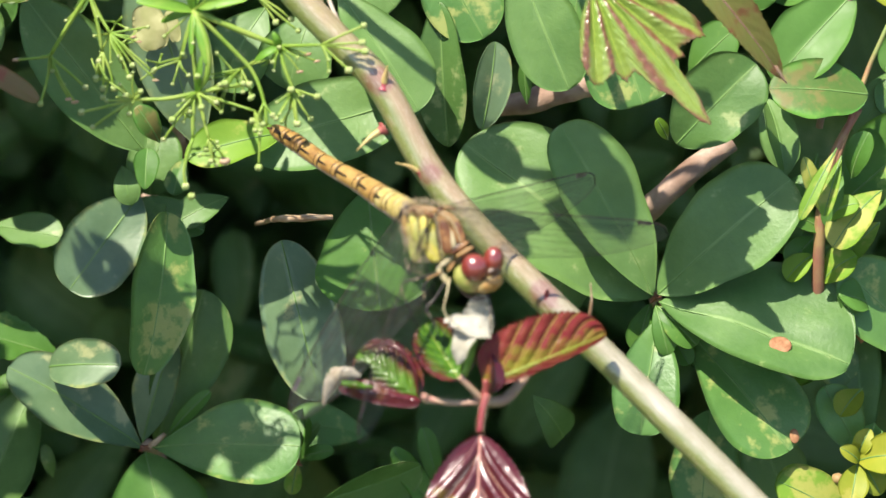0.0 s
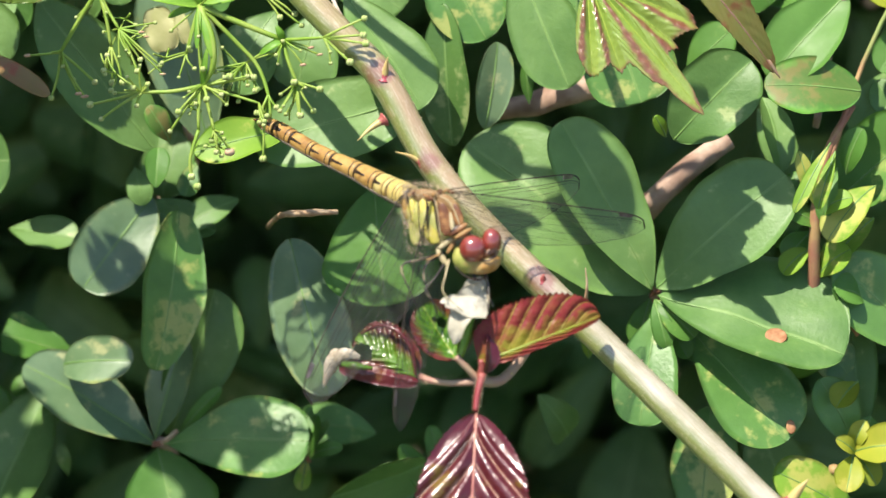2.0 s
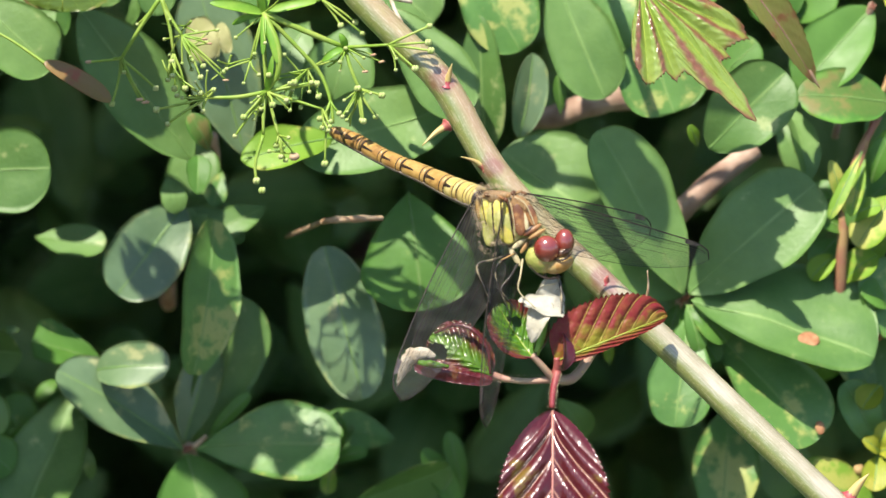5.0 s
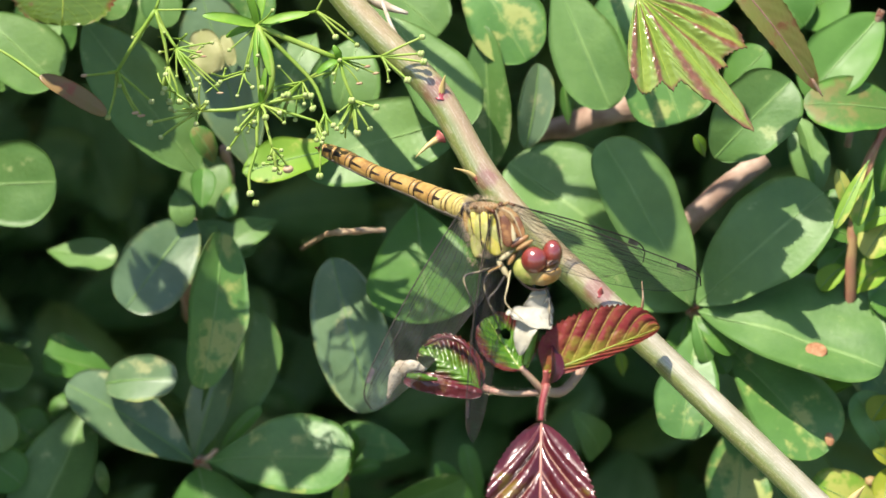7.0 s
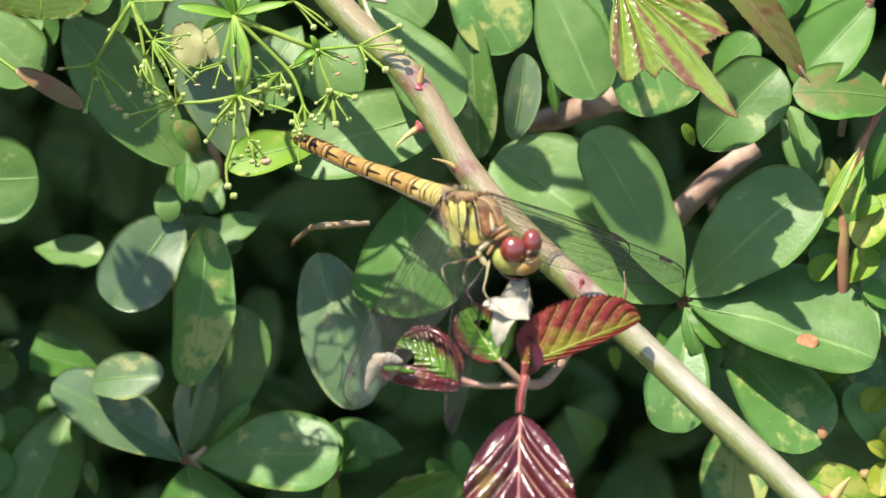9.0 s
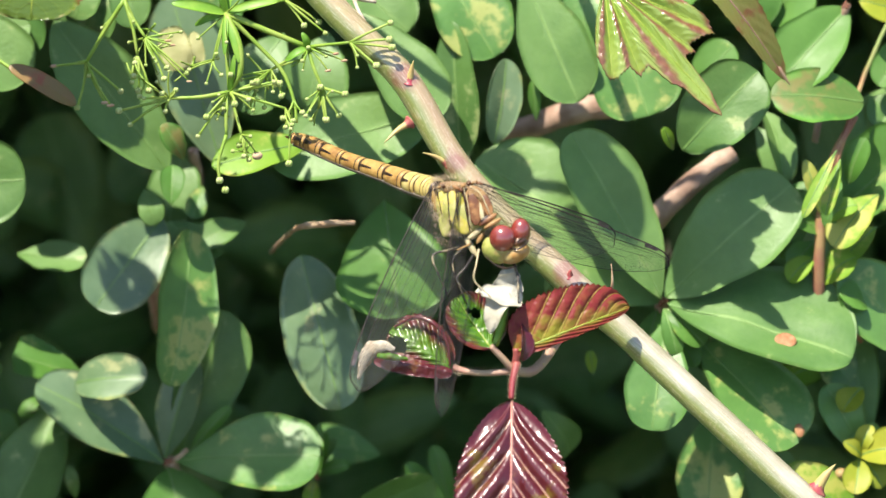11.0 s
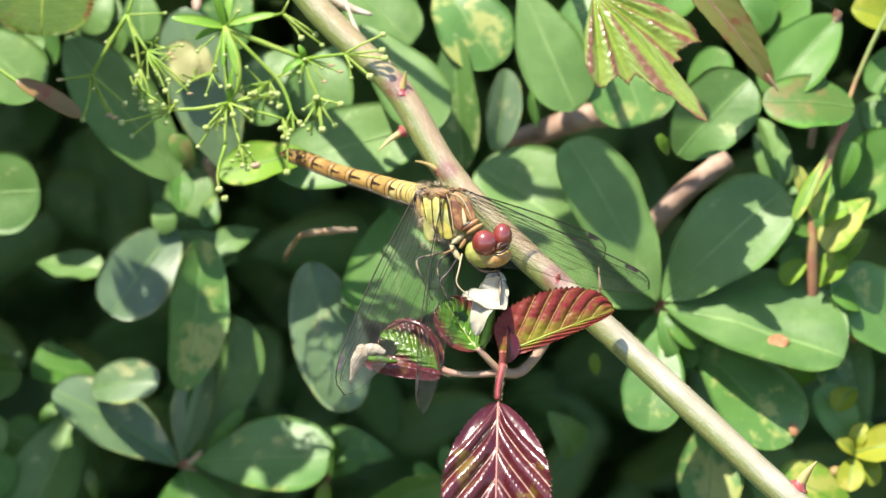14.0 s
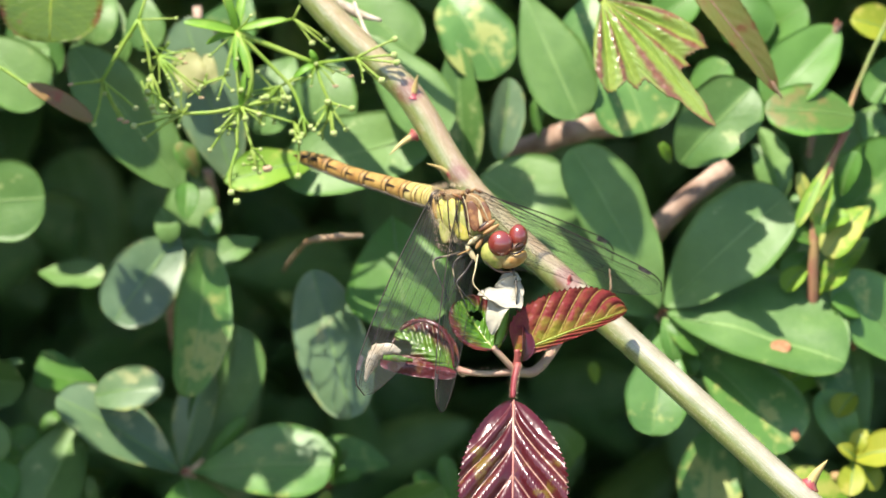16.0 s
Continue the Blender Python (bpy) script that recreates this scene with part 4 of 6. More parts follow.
petiole([joint, (2.84, -15.33, 9.5), (0.16, -15.07, 8.5), (-1.4, -14.55, 8)], [0.46, 0.4, 0.4, 0.5], SHOOT)
petiole([joint, (4.89, -13.26, 11), (3.49, -11.81, 11.5)], [0.5, 0.42, 0.42], SHOOT)
petiole([joint, (6.81, -13.39, 11), (6.7, -12.14, 11.5)], [0.6, 0.5, 0.4])
petiole([(6.89, -13.96, 11), (6.31, -16.19, 11.8), (6.08, -18.48, 12.6)], [0.52, 0.42, 0.34])
hairs(bramble, [(6.89, -13.96, 11), (6.31, -16.19, 11.8), (6.08, -18.48, 12.6)], 0.5, 380, 0.24, HAIR, 14)
hairs(bramble, [joint, (0.16, -15.07, 8.5), (-1.4, -14.55, 8)], 0.48, 600, 0.24, HAIR, 13)

# terminal leaf, hanging
add_leaf(bramble, (6.17, -18.73, 12.4), (5.6, -41.24, 19), 14.2, RED_LEAF, PINK_RIB, "glossy dark maroon toothed leaf with pink midrib", 0.2, face=(0, 0.32, 1), fold=8, bend=1.4, shape=(0.7, 0.6), serrate=(30, 0.07), pleat=(5.6, 1.05), slant=0.42, pucker=0.05, ripple=(17, 0.05), wave=0.3, n=190, m=44, seed=3)
# broad leaf over the cane
add_leaf(bramble, (6.5, -12.64, 11.4), (21.35, -6.96, 6.5), 6.6, RED_GREEN, LIME_RIB, "toothed crimson leaf with yellow-green veins", 0.14, face=(-0.05, -0.05, 1), fold=9, bend=1.4, shape=(0.24, 0.42), serrate=(22, 0.09), pleat=(7, 0.3), slant=0.35, pucker=0.1, ripple=(9, 0.02), n=140, m=30, seed=4, skew=1.66, roll=-8)
add_leaf(bramble, (7.17, -13.74, 12.6), (7.39, -9.03, 11.5), 2.9, RED_FOLD, None, "folded maroon lobe of a young leaf", 0.2, face=(0.9, 0.1, 0.7), fold=24, bend=0.5, shape=(0.5, 0.6), serrate=(8, 0.1), n=33, seed=5)
# olive fold beside the eaten leaf
add_leaf(bramble, (3.78, -12.0, 11), (5.25, -6.64, 9.5), 1.9, OLIVE_TOOTHED, None, "olive fold of the eaten leaf", 0.1, face=(0.6, 0.2, 0.8), fold=16, bend=0.4, shape=(0.5, 0.4), serrate=(10, 0.08), n=33, m=6, seed=19)
# small leaf below the bud, eaten through, maroon rim rolled up
add_leaf(bramble, (3.56, -12.14, 11.6), (-0.73, -5.76, 9), 6.9, CURL_GREEN, LIME_RIB, "shiny green leaf with rolled maroon rim", 0.1, face=(0.2, 0.15, 1), fold=14, bend=-0.5, shape=(0.5, 0.42), serrate=(16, 0.08), pleat=(6, 0.45), slant=0.5, pucker=0.08, ripple=(6, 0.03), n=90, m=20, seed=6, skew=0.95, bites=((0.62, -0.3, 0.1, 0.16), (0.72, -0.12, 0.05, 0.12)))
tube_part("rolled_rim", [(3.41, -12.2, 11.9), (0.8, -11.7, 11.6), (-1.16, -10.11, 11), (-1.97, -7.8, 10), (-1.31, -6.2, 9.2)], [0.1, 0.2, 0.26, 0.2, 0.1], RED_FOLD, bramble, "rolled maroon leaf rim", 9, 30, 0.22)
# curled leaf with a bitten gap and a dry tip
add_leaf(bramble, (-1.31, -14.75, 8.6), (-9.09, -10.04, 6), 6.4, MAROON_GREEN, None, "bitten glossy green leaf with maroon edge", 0.14, face=(-0.1, 0.3, 1), fold=-9, bend=0.9, shape=(0.5, 0.36), serrate=(14, 0.1), pleat=(6, 0.45), slant=0.45, pucker=0.09, ripple=(6, 0.03), n=90, m=20, seed=7, skew=0.72, bites=((0.78, 0.75, 0.16, 0.72),))
tube_part("rolled_edge", [(-1.46, -14.52, 9), (-1.97, -11.3, 9.4), (-3.58, -9.12, 9), (-5.92, -8.4, 8), (-8.5, -9.59, 6.6)], [0.15, 0.26, 0.3, 0.26, 0.14], RED_FOLD, bramble, "rolled maroon leaf edge", 10, 34, 0.2)
add_leaf(bramble, (-1.17, -15.4, 9), (-11.12, -13.53, 7.6), 2.9, RED_FOLD, None, "maroon underside of the turned-up leaf edge", 0.1, face=(0, 0.25, 1), fold=-24, bend=0.7, shape=(0.4, 0.3), serrate=(16, 0.08), pucker=0.16, n=70, m=12, seed=17)
tube_part("green_fold", [(-6.85, -13.63, 9.6), (-9.04, -13.35, 9.4), (-10.66, -13.21, 8.8)], [0.2, 0.5, 0.35], CURL_GREEN, bramble, "green fold of the bitten leaf", 10, 16, 0.2)
tube_part("dry_tip", [(-8.48, -12.5, 8), (-9.94, -11.99, 8), (-11.4, -12.43, 7.8), (-12.3, -13.98, 7), (-13.05, -16.35, 6)], [0.3, 0.7, 0.95, 0.8, 0.12], PALE_DRY, bramble, "bleached dry curled leaf tip", 12, 30, 0.2, flat=0.5)


# pale withered flower bud, folded petals
def petal(base, tip, width, face, fold, bend, seed, shape=(0.3, 0.16)):
    add_leaf(flower, base, tip, width, PETAL, None, name="petal", face=face, fold=fold, bend=bend, shape=shape, wave=1.1, n=17, m=4, seed=seed, thick=0.14)


flower = thing("withered_flower", (3.81, -11.17, 10.5), "cream white withered flower folded on the bramble shoot", "flower")
petal((4.94, -4.87, 12.2), (3.26, -10.23, 13), 3.3, (-0.3, 0.35, 1), 16, 0.5, 21, (0.22, 0.75))
petal((2.18, -5.01, 12.6), (7.4, -6.24, 12.6), 3.0, (0.1, 0.55, 0.8), 8, 0.5, 22, (0.3, 0.16))
petal((3.64, -4.87, 11.4), (7.28, -3.57, 10.8), 3.4, (0.2, -0.1, 1), 16, 0.8, 23, (0.35, 0.3))
petal((1.6, -4.87, 12.2), (3.77, -5.73, 12.8), 1.1, (0, 0.8, 0.8), 20, 0.2, 24, (0.3, 0.4))
petal((4.51, -4.14, 11.6), (6.99, -2.55, 10), 2.2, (0.1, 0.6, 0.8), 14, 0.5, 25, (0.3, 0.3))
tube_part("calyx", [(4.01, -11.84, 11), (4.57, -9.36, 10.6), (5.42, -6.18, 10)], [0.5, 0.8, 0.5], STRAW_LEAF, flower, "", 9, 10, 0.06)

# ---- lobed leaf of another shoot, above ----
lobed = thing("lobed_bramble_leaf", (18.46, 35.32, -9), "glossy lime green lobed leaf with copper red toothed rim", "leaf")
top = np.array((19.1, 35.25, -10.7))


def palmate(parent, base, face, angles, radii, ribs, height, material, rib_material):
    """A lobed blade in one sheet: its reach by direction, folded up between its ribs, with a toothed rim."""
    z = unit(face)
    x = unit(np.cross((0, 1, 0), z))
    y = np.cross(z, x)
    n, m = 190, 120
    verts, uvs, faces = [], [], []
    for layer in (0.12, -0.12):
        for i in range(n + 1):
            g = angles[0] + (angles[-1] - angles[0]) * i / n
            reach = np.interp(-g, [-a for a in angles], radii)
            tooth = 1 + 0.035 * ((i * 0.23) % 1.0 - 0.5)
            gap = min(abs(g - r) for r in ribs)
            crest = math.sin(min(1.0, gap / 7.0) * math.pi / 2) ** 1.2
            above, below = min([r for r in ribs if r >= g], default=-8), max([r for r in ribs if r < g], default=-106)
            stripe = max(0.0, 1 - abs((above - g) / (above - below) - 0.36) / 0.34)
            for j in range(m + 1):
                q = j / m
                d = reach * q * (tooth if j == m else 1)
                lift = height * crest * min(1.0, q * 2.2) + 0.035 * math.sin(q * 62 - gap * 0.9 + 3 * noise.noise((q * 6, g * 0.2, 1.0))) * min(1, 3 * q) * crest + 0.14 * noise.noise((q * 7, g * 0.2, 3.0)) + 0.04 * noise.noise((q * 24, g * 0.5, 5.0)) - 0.6 * q * q + layer
                p = base + (x * math.cos(radians(g)) + y * math.sin(radians(g))) * d + z * lift
                verts.append(tuple(p))
                uvs.append((q, max(stripe, (q - 0.88) * 6)))
    row, half = m + 1, (n + 1) * (m + 1)
    for i in range(n):
        for j in range(m):
            q = (i * row + j, i * row + j + 1, (i + 1) * row + j + 1, (i + 1) * row + j)
            faces += [q[::-1], tuple(v + half for v in q)]
        faces.append((i * row + m, (i + 1) * row + m, (i + 1) * row + m + half, i * row + m + half))
    ob = link_mesh("blade", verts, faces, uvs, material, parent)
    for g in ribs:
        reach = np.interp(-g, [-a for a in angles], radii)
        way = x * math.cos(radians(g)) + y * math.sin(radians(g))
        tube_part("rib", [base + way * reach * q + z * (0.2 - 0.6 * q * q) for q in (0, 0.35, 0.7, 0.98)], [0.09, 0.06, 0.045, 0.02], rib_material, ob, "", 6, 10)


palmate(lobed, top, (0.0, 0.32, 1), (-6.3, -11, -20.5, -25.8, -31, -37, -38.8, -43, -45.2, -46, -47.4, -50.3, -53, -55.3, -59.2, -62, -64.6, -70.3, -75, -83, -88, -96.2, -102.4), (5.4, 8.88, 14.38, 15.83, 14.67, 13.9, 15.06, 14.67, 14.86, 16.99, 20.05, 23.84, 21.52, 17.85, 16.21, 13.9, 12.84, 13.61, 12.16, 13.32, 13.32, 10.33, 5.21), (-24, -38, -50, -70, -86), 0.9, LIME_RED, LIME_RIB)
tube_part("leafstalk", [(-20, 120, -70), (0, 80, -30), (14.77, 41.14, -10), (16.99, 38.23, -9.5), top], [1.0, 0.9, 0.7, 0.6, 0.5], PETIOLE, lobed, "", 8, 20)

copper = thing("narrow_copper_leaf", (30.37, 36.94, -11), "narrow folded coppery bramble leaf hanging down", "leaf")
add_leaf(copper, (30.4, 38.56, -8), (43.55, 22.84, -17), 6.4, COPPER, PINK_RIB, "", 0.13, face=(0.25, 0.4, 0.9), fold=22, bend=0.8, shape=(0.4, 0.75), serrate=(18, 0.08), pleat=(8, 0.15), n=55, m=7, seed=35)
tube_part("leaf_tip", [(40.76, 26.44, -16), (42.51, 24.48, -16.2), (44.23, 22.23, -17)], [0.2, 0.42, 0.06], STALK_TIP, copper, "withered pink leaf tip", 8, 10, 0.3)

toothed = thing("toothed_leaf", (-56.91, 38.15, -26), "green bramble leaf with red toothed edge", "leaf")
add_leaf(toothed, (-55.54, 43.43, -28), (-56.09, 30.23, -26), 14.5, OLIVE_TOOTHED, LIME_RIB, "", 0.22, face=(0, 0.5, 1), fold=6, bend=1, shape=(0.5, 0.35), serrate=(20, 0.08), pleat=(8, 0.2), n=81, m=6, seed=36)

narrow = thing("narrow_brown_leaf", (-58.47, 23.72, -14), "narrow reddish brown leaf on a thin green stalk", "leaf")
tube_part("leafstalk", [(-68.3, 29.09, -18), (-63, 26.59, -16), (-57.88, 23.22, -14)], [0.14, 0.18, 0.25], STRAW_GREEN, narrow)
add_leaf(narrow, (-58.47, 23.72, -14), (-49.75, 18.74, -14), 2.9, REDDISH, None, "", 0.1, face=(-0.2, 0.7, 1), fold=14, bend=0.5, shape=(0.5, 0.45), n=17, seed=37)

drygrass = thing("dry_stalk", (-15.14, 34.91, -15), "pale dry stalk lying across the bramble", "stalk")
tube_part("stalk", [(-18.12, 36.35, -14), (-14.55, 33.82, -14), (-10.58, 32.47, -13)], [0.5, 0.75, 0.2], PALE_DRY, drygrass, "", 8, 12, 0.12)
tube_part("stalk", [(-14.31, 34.92, -12), (-12.99, 31.28, -10), (-11.37, 28.67, -9)], [0.25, 0.3, 0.1], PALE_DRY, drygrass, "", 6, 10, 0.1)

# ---- bedstraw: thin green stalks with whorls and tiny fruits ----
straw = thing("bedstraw", (-32.08, 36.17, -10), "bright green bedstraw with thin branching stalks and tiny fruits", "plant")
RNG = random.Random(77)


def stalk(a, b, r=0.29, sag=0.0, r2=None):
    a, b = np.array(a, float), np.array(b, float)
    mid = (a + b) / 2 + (RNG.uniform(-0.25, 0.25), sag, RNG.uniform(-0.3, 0.6))
    tube_part("stalk", [a, mid, b], [r * 0.95, r * 0.85, (r2 or r * 0.8) * 0.9], STRAW_GREEN, straw, "", 6, 9)


def fruit(p, size=0.5):
    for sx in (-0.32, 0.32):
        link_mesh("fruit", *blob(np.array(p) + (sx * size, 0, 0), (size * 0.7, 0.1 * size, 0), (0, size * 0.95, 0), (0, 0, size * 0.75), 8, 6), FRUIT, straw)


def umbel(node, tips, r=0.23, size=0.56):
    """Stalks from a node to the tips that carry fruits."""
    for p in tips:
        stalk(node, p, r)
        fruit(p, size * RNG.uniform(0.6, 0.9))


def spray(node, count, reach, way, seed, size=0.5):
    """Short stalks that fan out of a node."""
    rng = random.Random(seed)
    tips = []
    for _ in range(count):
        d = unit(np.array(way) + [rng.gauss(0, 0.6), rng.gauss(0, 0.6), rng.gauss(0, 0.5)])
        tips.append(np.array(node) + d * reach * rng.uniform(0.6, 1.15))
    umbel(node, tips, 0.16, size)


n1, n2, n3 = (-30.2, 30.71, -9.5), (-29.65, 20.48, -9), (-19.53, 26.44, -10)
n4, n5, n6 = (-37.38, 19.6, -8.5), (-48.44, 24.34, -15), (-43.45, 32.51, -13)
n7, n8 = (-17.65, 21.13, -9), (-14.12, 26.92, -6)
stalk((-33.21, 38.35, -11), n1, 0.42)
tube_part("stalk", [(-20, 130, -100), (-32, 80, -30), (-33.21, 38.35, -11)], [0.6, 0.5, 0.4], STRAW_GREEN, straw, "", 6, 12)
tube_part("stalk", [(-32, 80, -30), (-40, 55, -18), (-41.69, 38.27, -14)], [0.4, 0.35, 0.3], STRAW_GREEN, straw, "", 6, 10)
stalk(n1, n2, 0.36)
tube_part("stalk", [n1, (-28.47, 26.72, -8), (-28.29, 23.07, -8), n2], [0.42, 0.45, 0.4, 0.25], STRAW_GREEN, straw, "", 8, 14)
stalk(n1, n3, 0.5)
stalk(n3, n8, 0.28)
stalk(n3, n7, 0.3)
stalk(n2, n4, 0.34, -0.3)
umbel(n4, ((-42.45, 16.12, -8), (-43.94, 17.92, -8.5), (-37.94, 17.85, -8), (-36.58, 20.64, -8)), 0.24)
stalk(n4, (-40.7, 21.82, -9), 0.22)
spray((-40.7, 21.82, -9), 4, 3.2, (-0.3, -0.3, 0.2), 3)
a1 = (-30.03, 14.87, -8)
stalk(n2, a1, 0.3)
tube_part("stalk", [a1, (-31.01, 11.36, -7.5), (-30.84, 8.81, -7.5)], [0.28, 0.24, 0.2], STRAW_GREEN, straw, "", 6, 10)
fruit((-30.84, 8.96, -7.4), 0.5), fruit((-30.1, 7.72, -7.4), 0.5)
a2 = (-28.05, 14.89, -8)
stalk(n2, a2, 0.28)
umbel(a2, ((-28.33, 13.57, -8), (-27.07, 11.68, -8), (-25.83, 12.14, -8), (-27.73, 12.13, -7.5)), 0.18)
link_mesh("withered_tip", *blob((-25.98, 12.16, -7.2), (0.7, 0.2, 0), (-0.2, 0.5, 0), (0, 0, 0.5), 8, 6), STALK_TIP, straw)
umbel(n2, ((-32.61, 17.18, -8), (-33.68, 14.67, -8.5), (-29.52, 22.7, -7.5), (-26.15, 21.78, -8), (-27.15, 19.45, -7.5), (-23.89, 21.8, -8.5), (-23.15, 21.65, -9), (-28.97, 18.85, -7)), 0.24)
stalk(n2, (-22.39, 18.38, -8.5), 0.26)
spray((-22.39, 18.38, -8.5), 4, 3.0, (0.3, -0.8, 0.3), 4)
tube_part("stalk", [n1, (-25.39, 26, -10), (-22.72, 23.1, -10), (-21.29, 19.47, -9.5), (-20.9, 16.55, -9)], [0.34, 0.3, 0.28, 0.24, 0.2], STRAW_GREEN, straw, "", 6, 14)
umbel((-21.29, 19.47, -9.5), ((-22.36, 15.95, -9), (-21.86, 11.25, -9.5), (-20.18, 17.88, -9), (-22.66, 17.12, -9)), 0.2)
umbel(n7, ((-14.65, 20.3, -8.5), (-15.43, 17.51, -8.5), (-17.25, 17.05, -8.5), (-19.74, 17.45, -9), (-17.89, 21.15, -8), (-17.04, 16.92, -8)), 0.22)
umbel(n8, ((-8.93, 29.46, -5), (-9.05, 27.35, -5), (-8.69, 26.27, -4.6), (-10.68, 23.91, -5)), 0.22, 0.6)
for p in ((-15.87, 25.54, -9), (-14.76, 24.67, -9.2), (-16.87, 23.34, -9)):
    stalk(n3, p, 0.16)
    link_mesh("withered_tip", *blob(p, (0.5, 0.1, 0), (-0.1, 0.2, 0), (0, 0, 0.2), 6, 5), STALK_TIP, straw)
b1 = (-24.26, 23.44, -11)
stalk(n3, b1, 0.24)
spray(b1, 5, 5.0, (-0.5, -0.5, 0.3), 5)
stalk(n1, (-31.82, 24.47, -9.5), 0.24)
umbel((-31.82, 24.47, -9.5), ((-34.88, 23.34, -9.5), (-32.66, 21.54, -9), (-30.7, 22.66, -9)), 0.16, 0.4)
stalk((-41.69, 38.27, -14), n6, 0.3)
stalk(n6, n5, 0.36)
umbel(n5, ((-49.54, 18.44, -14.5), (-46.69, 20.83, -14.5), (-43.88, 20.58, -14)), 0.24)
for p in ((-52.63, 23.85, -15), (-45.19, 18.72, -14), (-45.93, 19.08, -14)):
    stalk(n5, p, 0.22)
    link_mesh("withered_tip", *blob(p, (0.6, 0.1, 0), (-0.1, 0.25, 0), (0, 0, 0.25), 6, 5), STALK_TIP, straw)
c1, c2 = (-41.69, 25.19, -12.5), (-40.67, 27.56, -12)
stalk(n6, c1, 0.3)
stalk(n6, c2, 0.3)
umbel(c1, ((-42.38, 21.74, -12), (-41.48, 20.65, -12), (-40.16, 20.66, -12)), 0.2)
umbel(c2, ((-39.31, 24.35, -11.5), (-37.84, 23.64, -11.5), (-38.18, 22.17, -11), (-35.26, 22.94, -11)), 0.2)
for p in ((-37.72, 27.16, -11.5), (-37.13, 26.58, -11.5), (-34.88, 21.85, -11)):
    stalk(c2, p, 0.16)
    link_mesh("withered_tip", *blob(p, (0.5, 0.0, 0), (0, 0.18, 0), (0, 0, 0.2), 6, 5), STALK_TIP, straw)
b2 = (-22.52, 32.62, -12)
stalk(n1, b2, 0.3)
umbel(b2, ((-19.99, 29.28, -11.5), (-18.08, 29.74, -11.5), (-17.19, 28.29, -11), (-21.44, 34.84, -12)), 0.2)
for node, count, reach, way, sd in ((n2, 5, 4.5, (0.2, -0.4, 0.6), 61), (n1, 4, 5.0, (-0.3, -0.8, 0.3), 62), (n3, 4, 4.0, (0.2, -0.9, 0.3), 63), (n6, 4, 4.5, (0.4, -0.9, 0.2), 64), (n4, 3, 3.5, (-0.2, 0.5, 0.5), 65), (n8, 3, 3.0, (-0.3, -0.8, 0.4), 66), (n7, 3, 3.0, (-0.6, -0.6, 0.3), 67), (b1, 4, 4.0, (0.3, -0.9, 0.2), 68), (c2, 4, 4.0, (0.5, -0.7, 0.3), 69), (a2, 3, 2.6, (0.4, -0.6, 0.4), 70)):
    spray(node, count, reach * 1.1, way, sd, 0.34)
for base, tip, wd in ((n1, (-37.28, 31.87, -8), 1.5), (n1, (-23.42, 32.33, -8.5), 1.3), (n1, (-28.44, 24.18, -7.5), 0.9), (n1, (-30.35, 25.25, -7.5), 0.8), (n2, (-29.04, 25.26, -7.5), 0.8), (n1, (-31.93, 36.89, -8), 1.1), (n1, (-34.21, 29.12, -10.5), 1.0), (n1, (-29.17, 36.94, -11), 1.2), (n3, (-20.3, 28.27, -9), 1.0), (n3, (-22.44, 24.57, -10), 1.0)):
    add_leaf(straw, base, tip, wd, STRAW_LEAF, None, "", 0.1, name="whorl_leaf", face=(0, 0.4, 1), fold=14, bend=0.5, shape=(0.45, 0.5), n=11, m=2, seed=int(abs(tip[0]) * 10))


rg = random.Random(123)
for node, reach in ((n2, 6.5), (n4, 5.0), (n3, 5.5), (n7, 4.5), (a2, 4.0), (c1, 5.0), (c2, 5.5), (b1, 5.5), (n1, 7.0), (n5, 4.5), ((-26.82, 23.04, -11), 5.0), ((-34.19, 25.14, -12), 6.0), ((-39.4, 29.47, -14), 6.0)):
    fork = np.array(node, float) + (rg.uniform(-2.2, 2.2), rg.uniform(-3.0, 0.5), rg.uniform(-2.5, 0.5))
    stalk(node, fork, 0.2)
    for _ in range(3):
        tip = fork + unit((rg.gauss(0, 0.8), rg.gauss(-0.3, 0.8), rg.gauss(0.1, 0.5))) * reach * rg.uniform(0.3, 0.7)
        stalk(fork, tip, 0.16)
        if rg.random() < 0.4:
            fruit(tip, 0.3)

# ---- dragonfly ----
fly = thing("dragonfly", (0.84, 5.01, 10), "ochre and yellow dragonfly with red eyes perched on a bramble shoot", "dragonfly")
HOME = ORG[fly.name].copy()

# abdomen, hinged at its base
HINGE = (-3.29, 7.91, 6.5)
axis_pts = [(-2.32, 7.56, 8.5), (-3.72, 8.03, 6), (-6.33, 8.83, 2.4), (-9.62, 10.06, -1.6), (-13.24, 11.23, -5.4), (-15.94, 12.23, -8.2), (-19.12, 13.66, -11.6), (-21.42, 14.48, -13.8), (-22.69, 14.89, -15)]
axis = spline(axis_pts, 90)
rads = np.interp(np.linspace(0, 1, 90), np.linspace(0, 1, 9), [1.5, 1.65, 1.5, 1.26, 1.12, 1.1, 1.14, 0.96, 0.55])
abdomen = link_mesh("abdomen", *tube(axis[2:87], list(rads[2:87] * 0.9), 14, 40), BLACK, fly, "dark joint skin between the abdomen segments", HINGE)
BACK = np.array((0.35, 0.9, 0.25))


def ring_frame(i):
    a = unit(axis[min(i + 1, 89)] - axis[max(i - 1, 0)])
    up = unit(BACK - np.dot(BACK, a) * a)
    return a, up, np.cross(up, a)


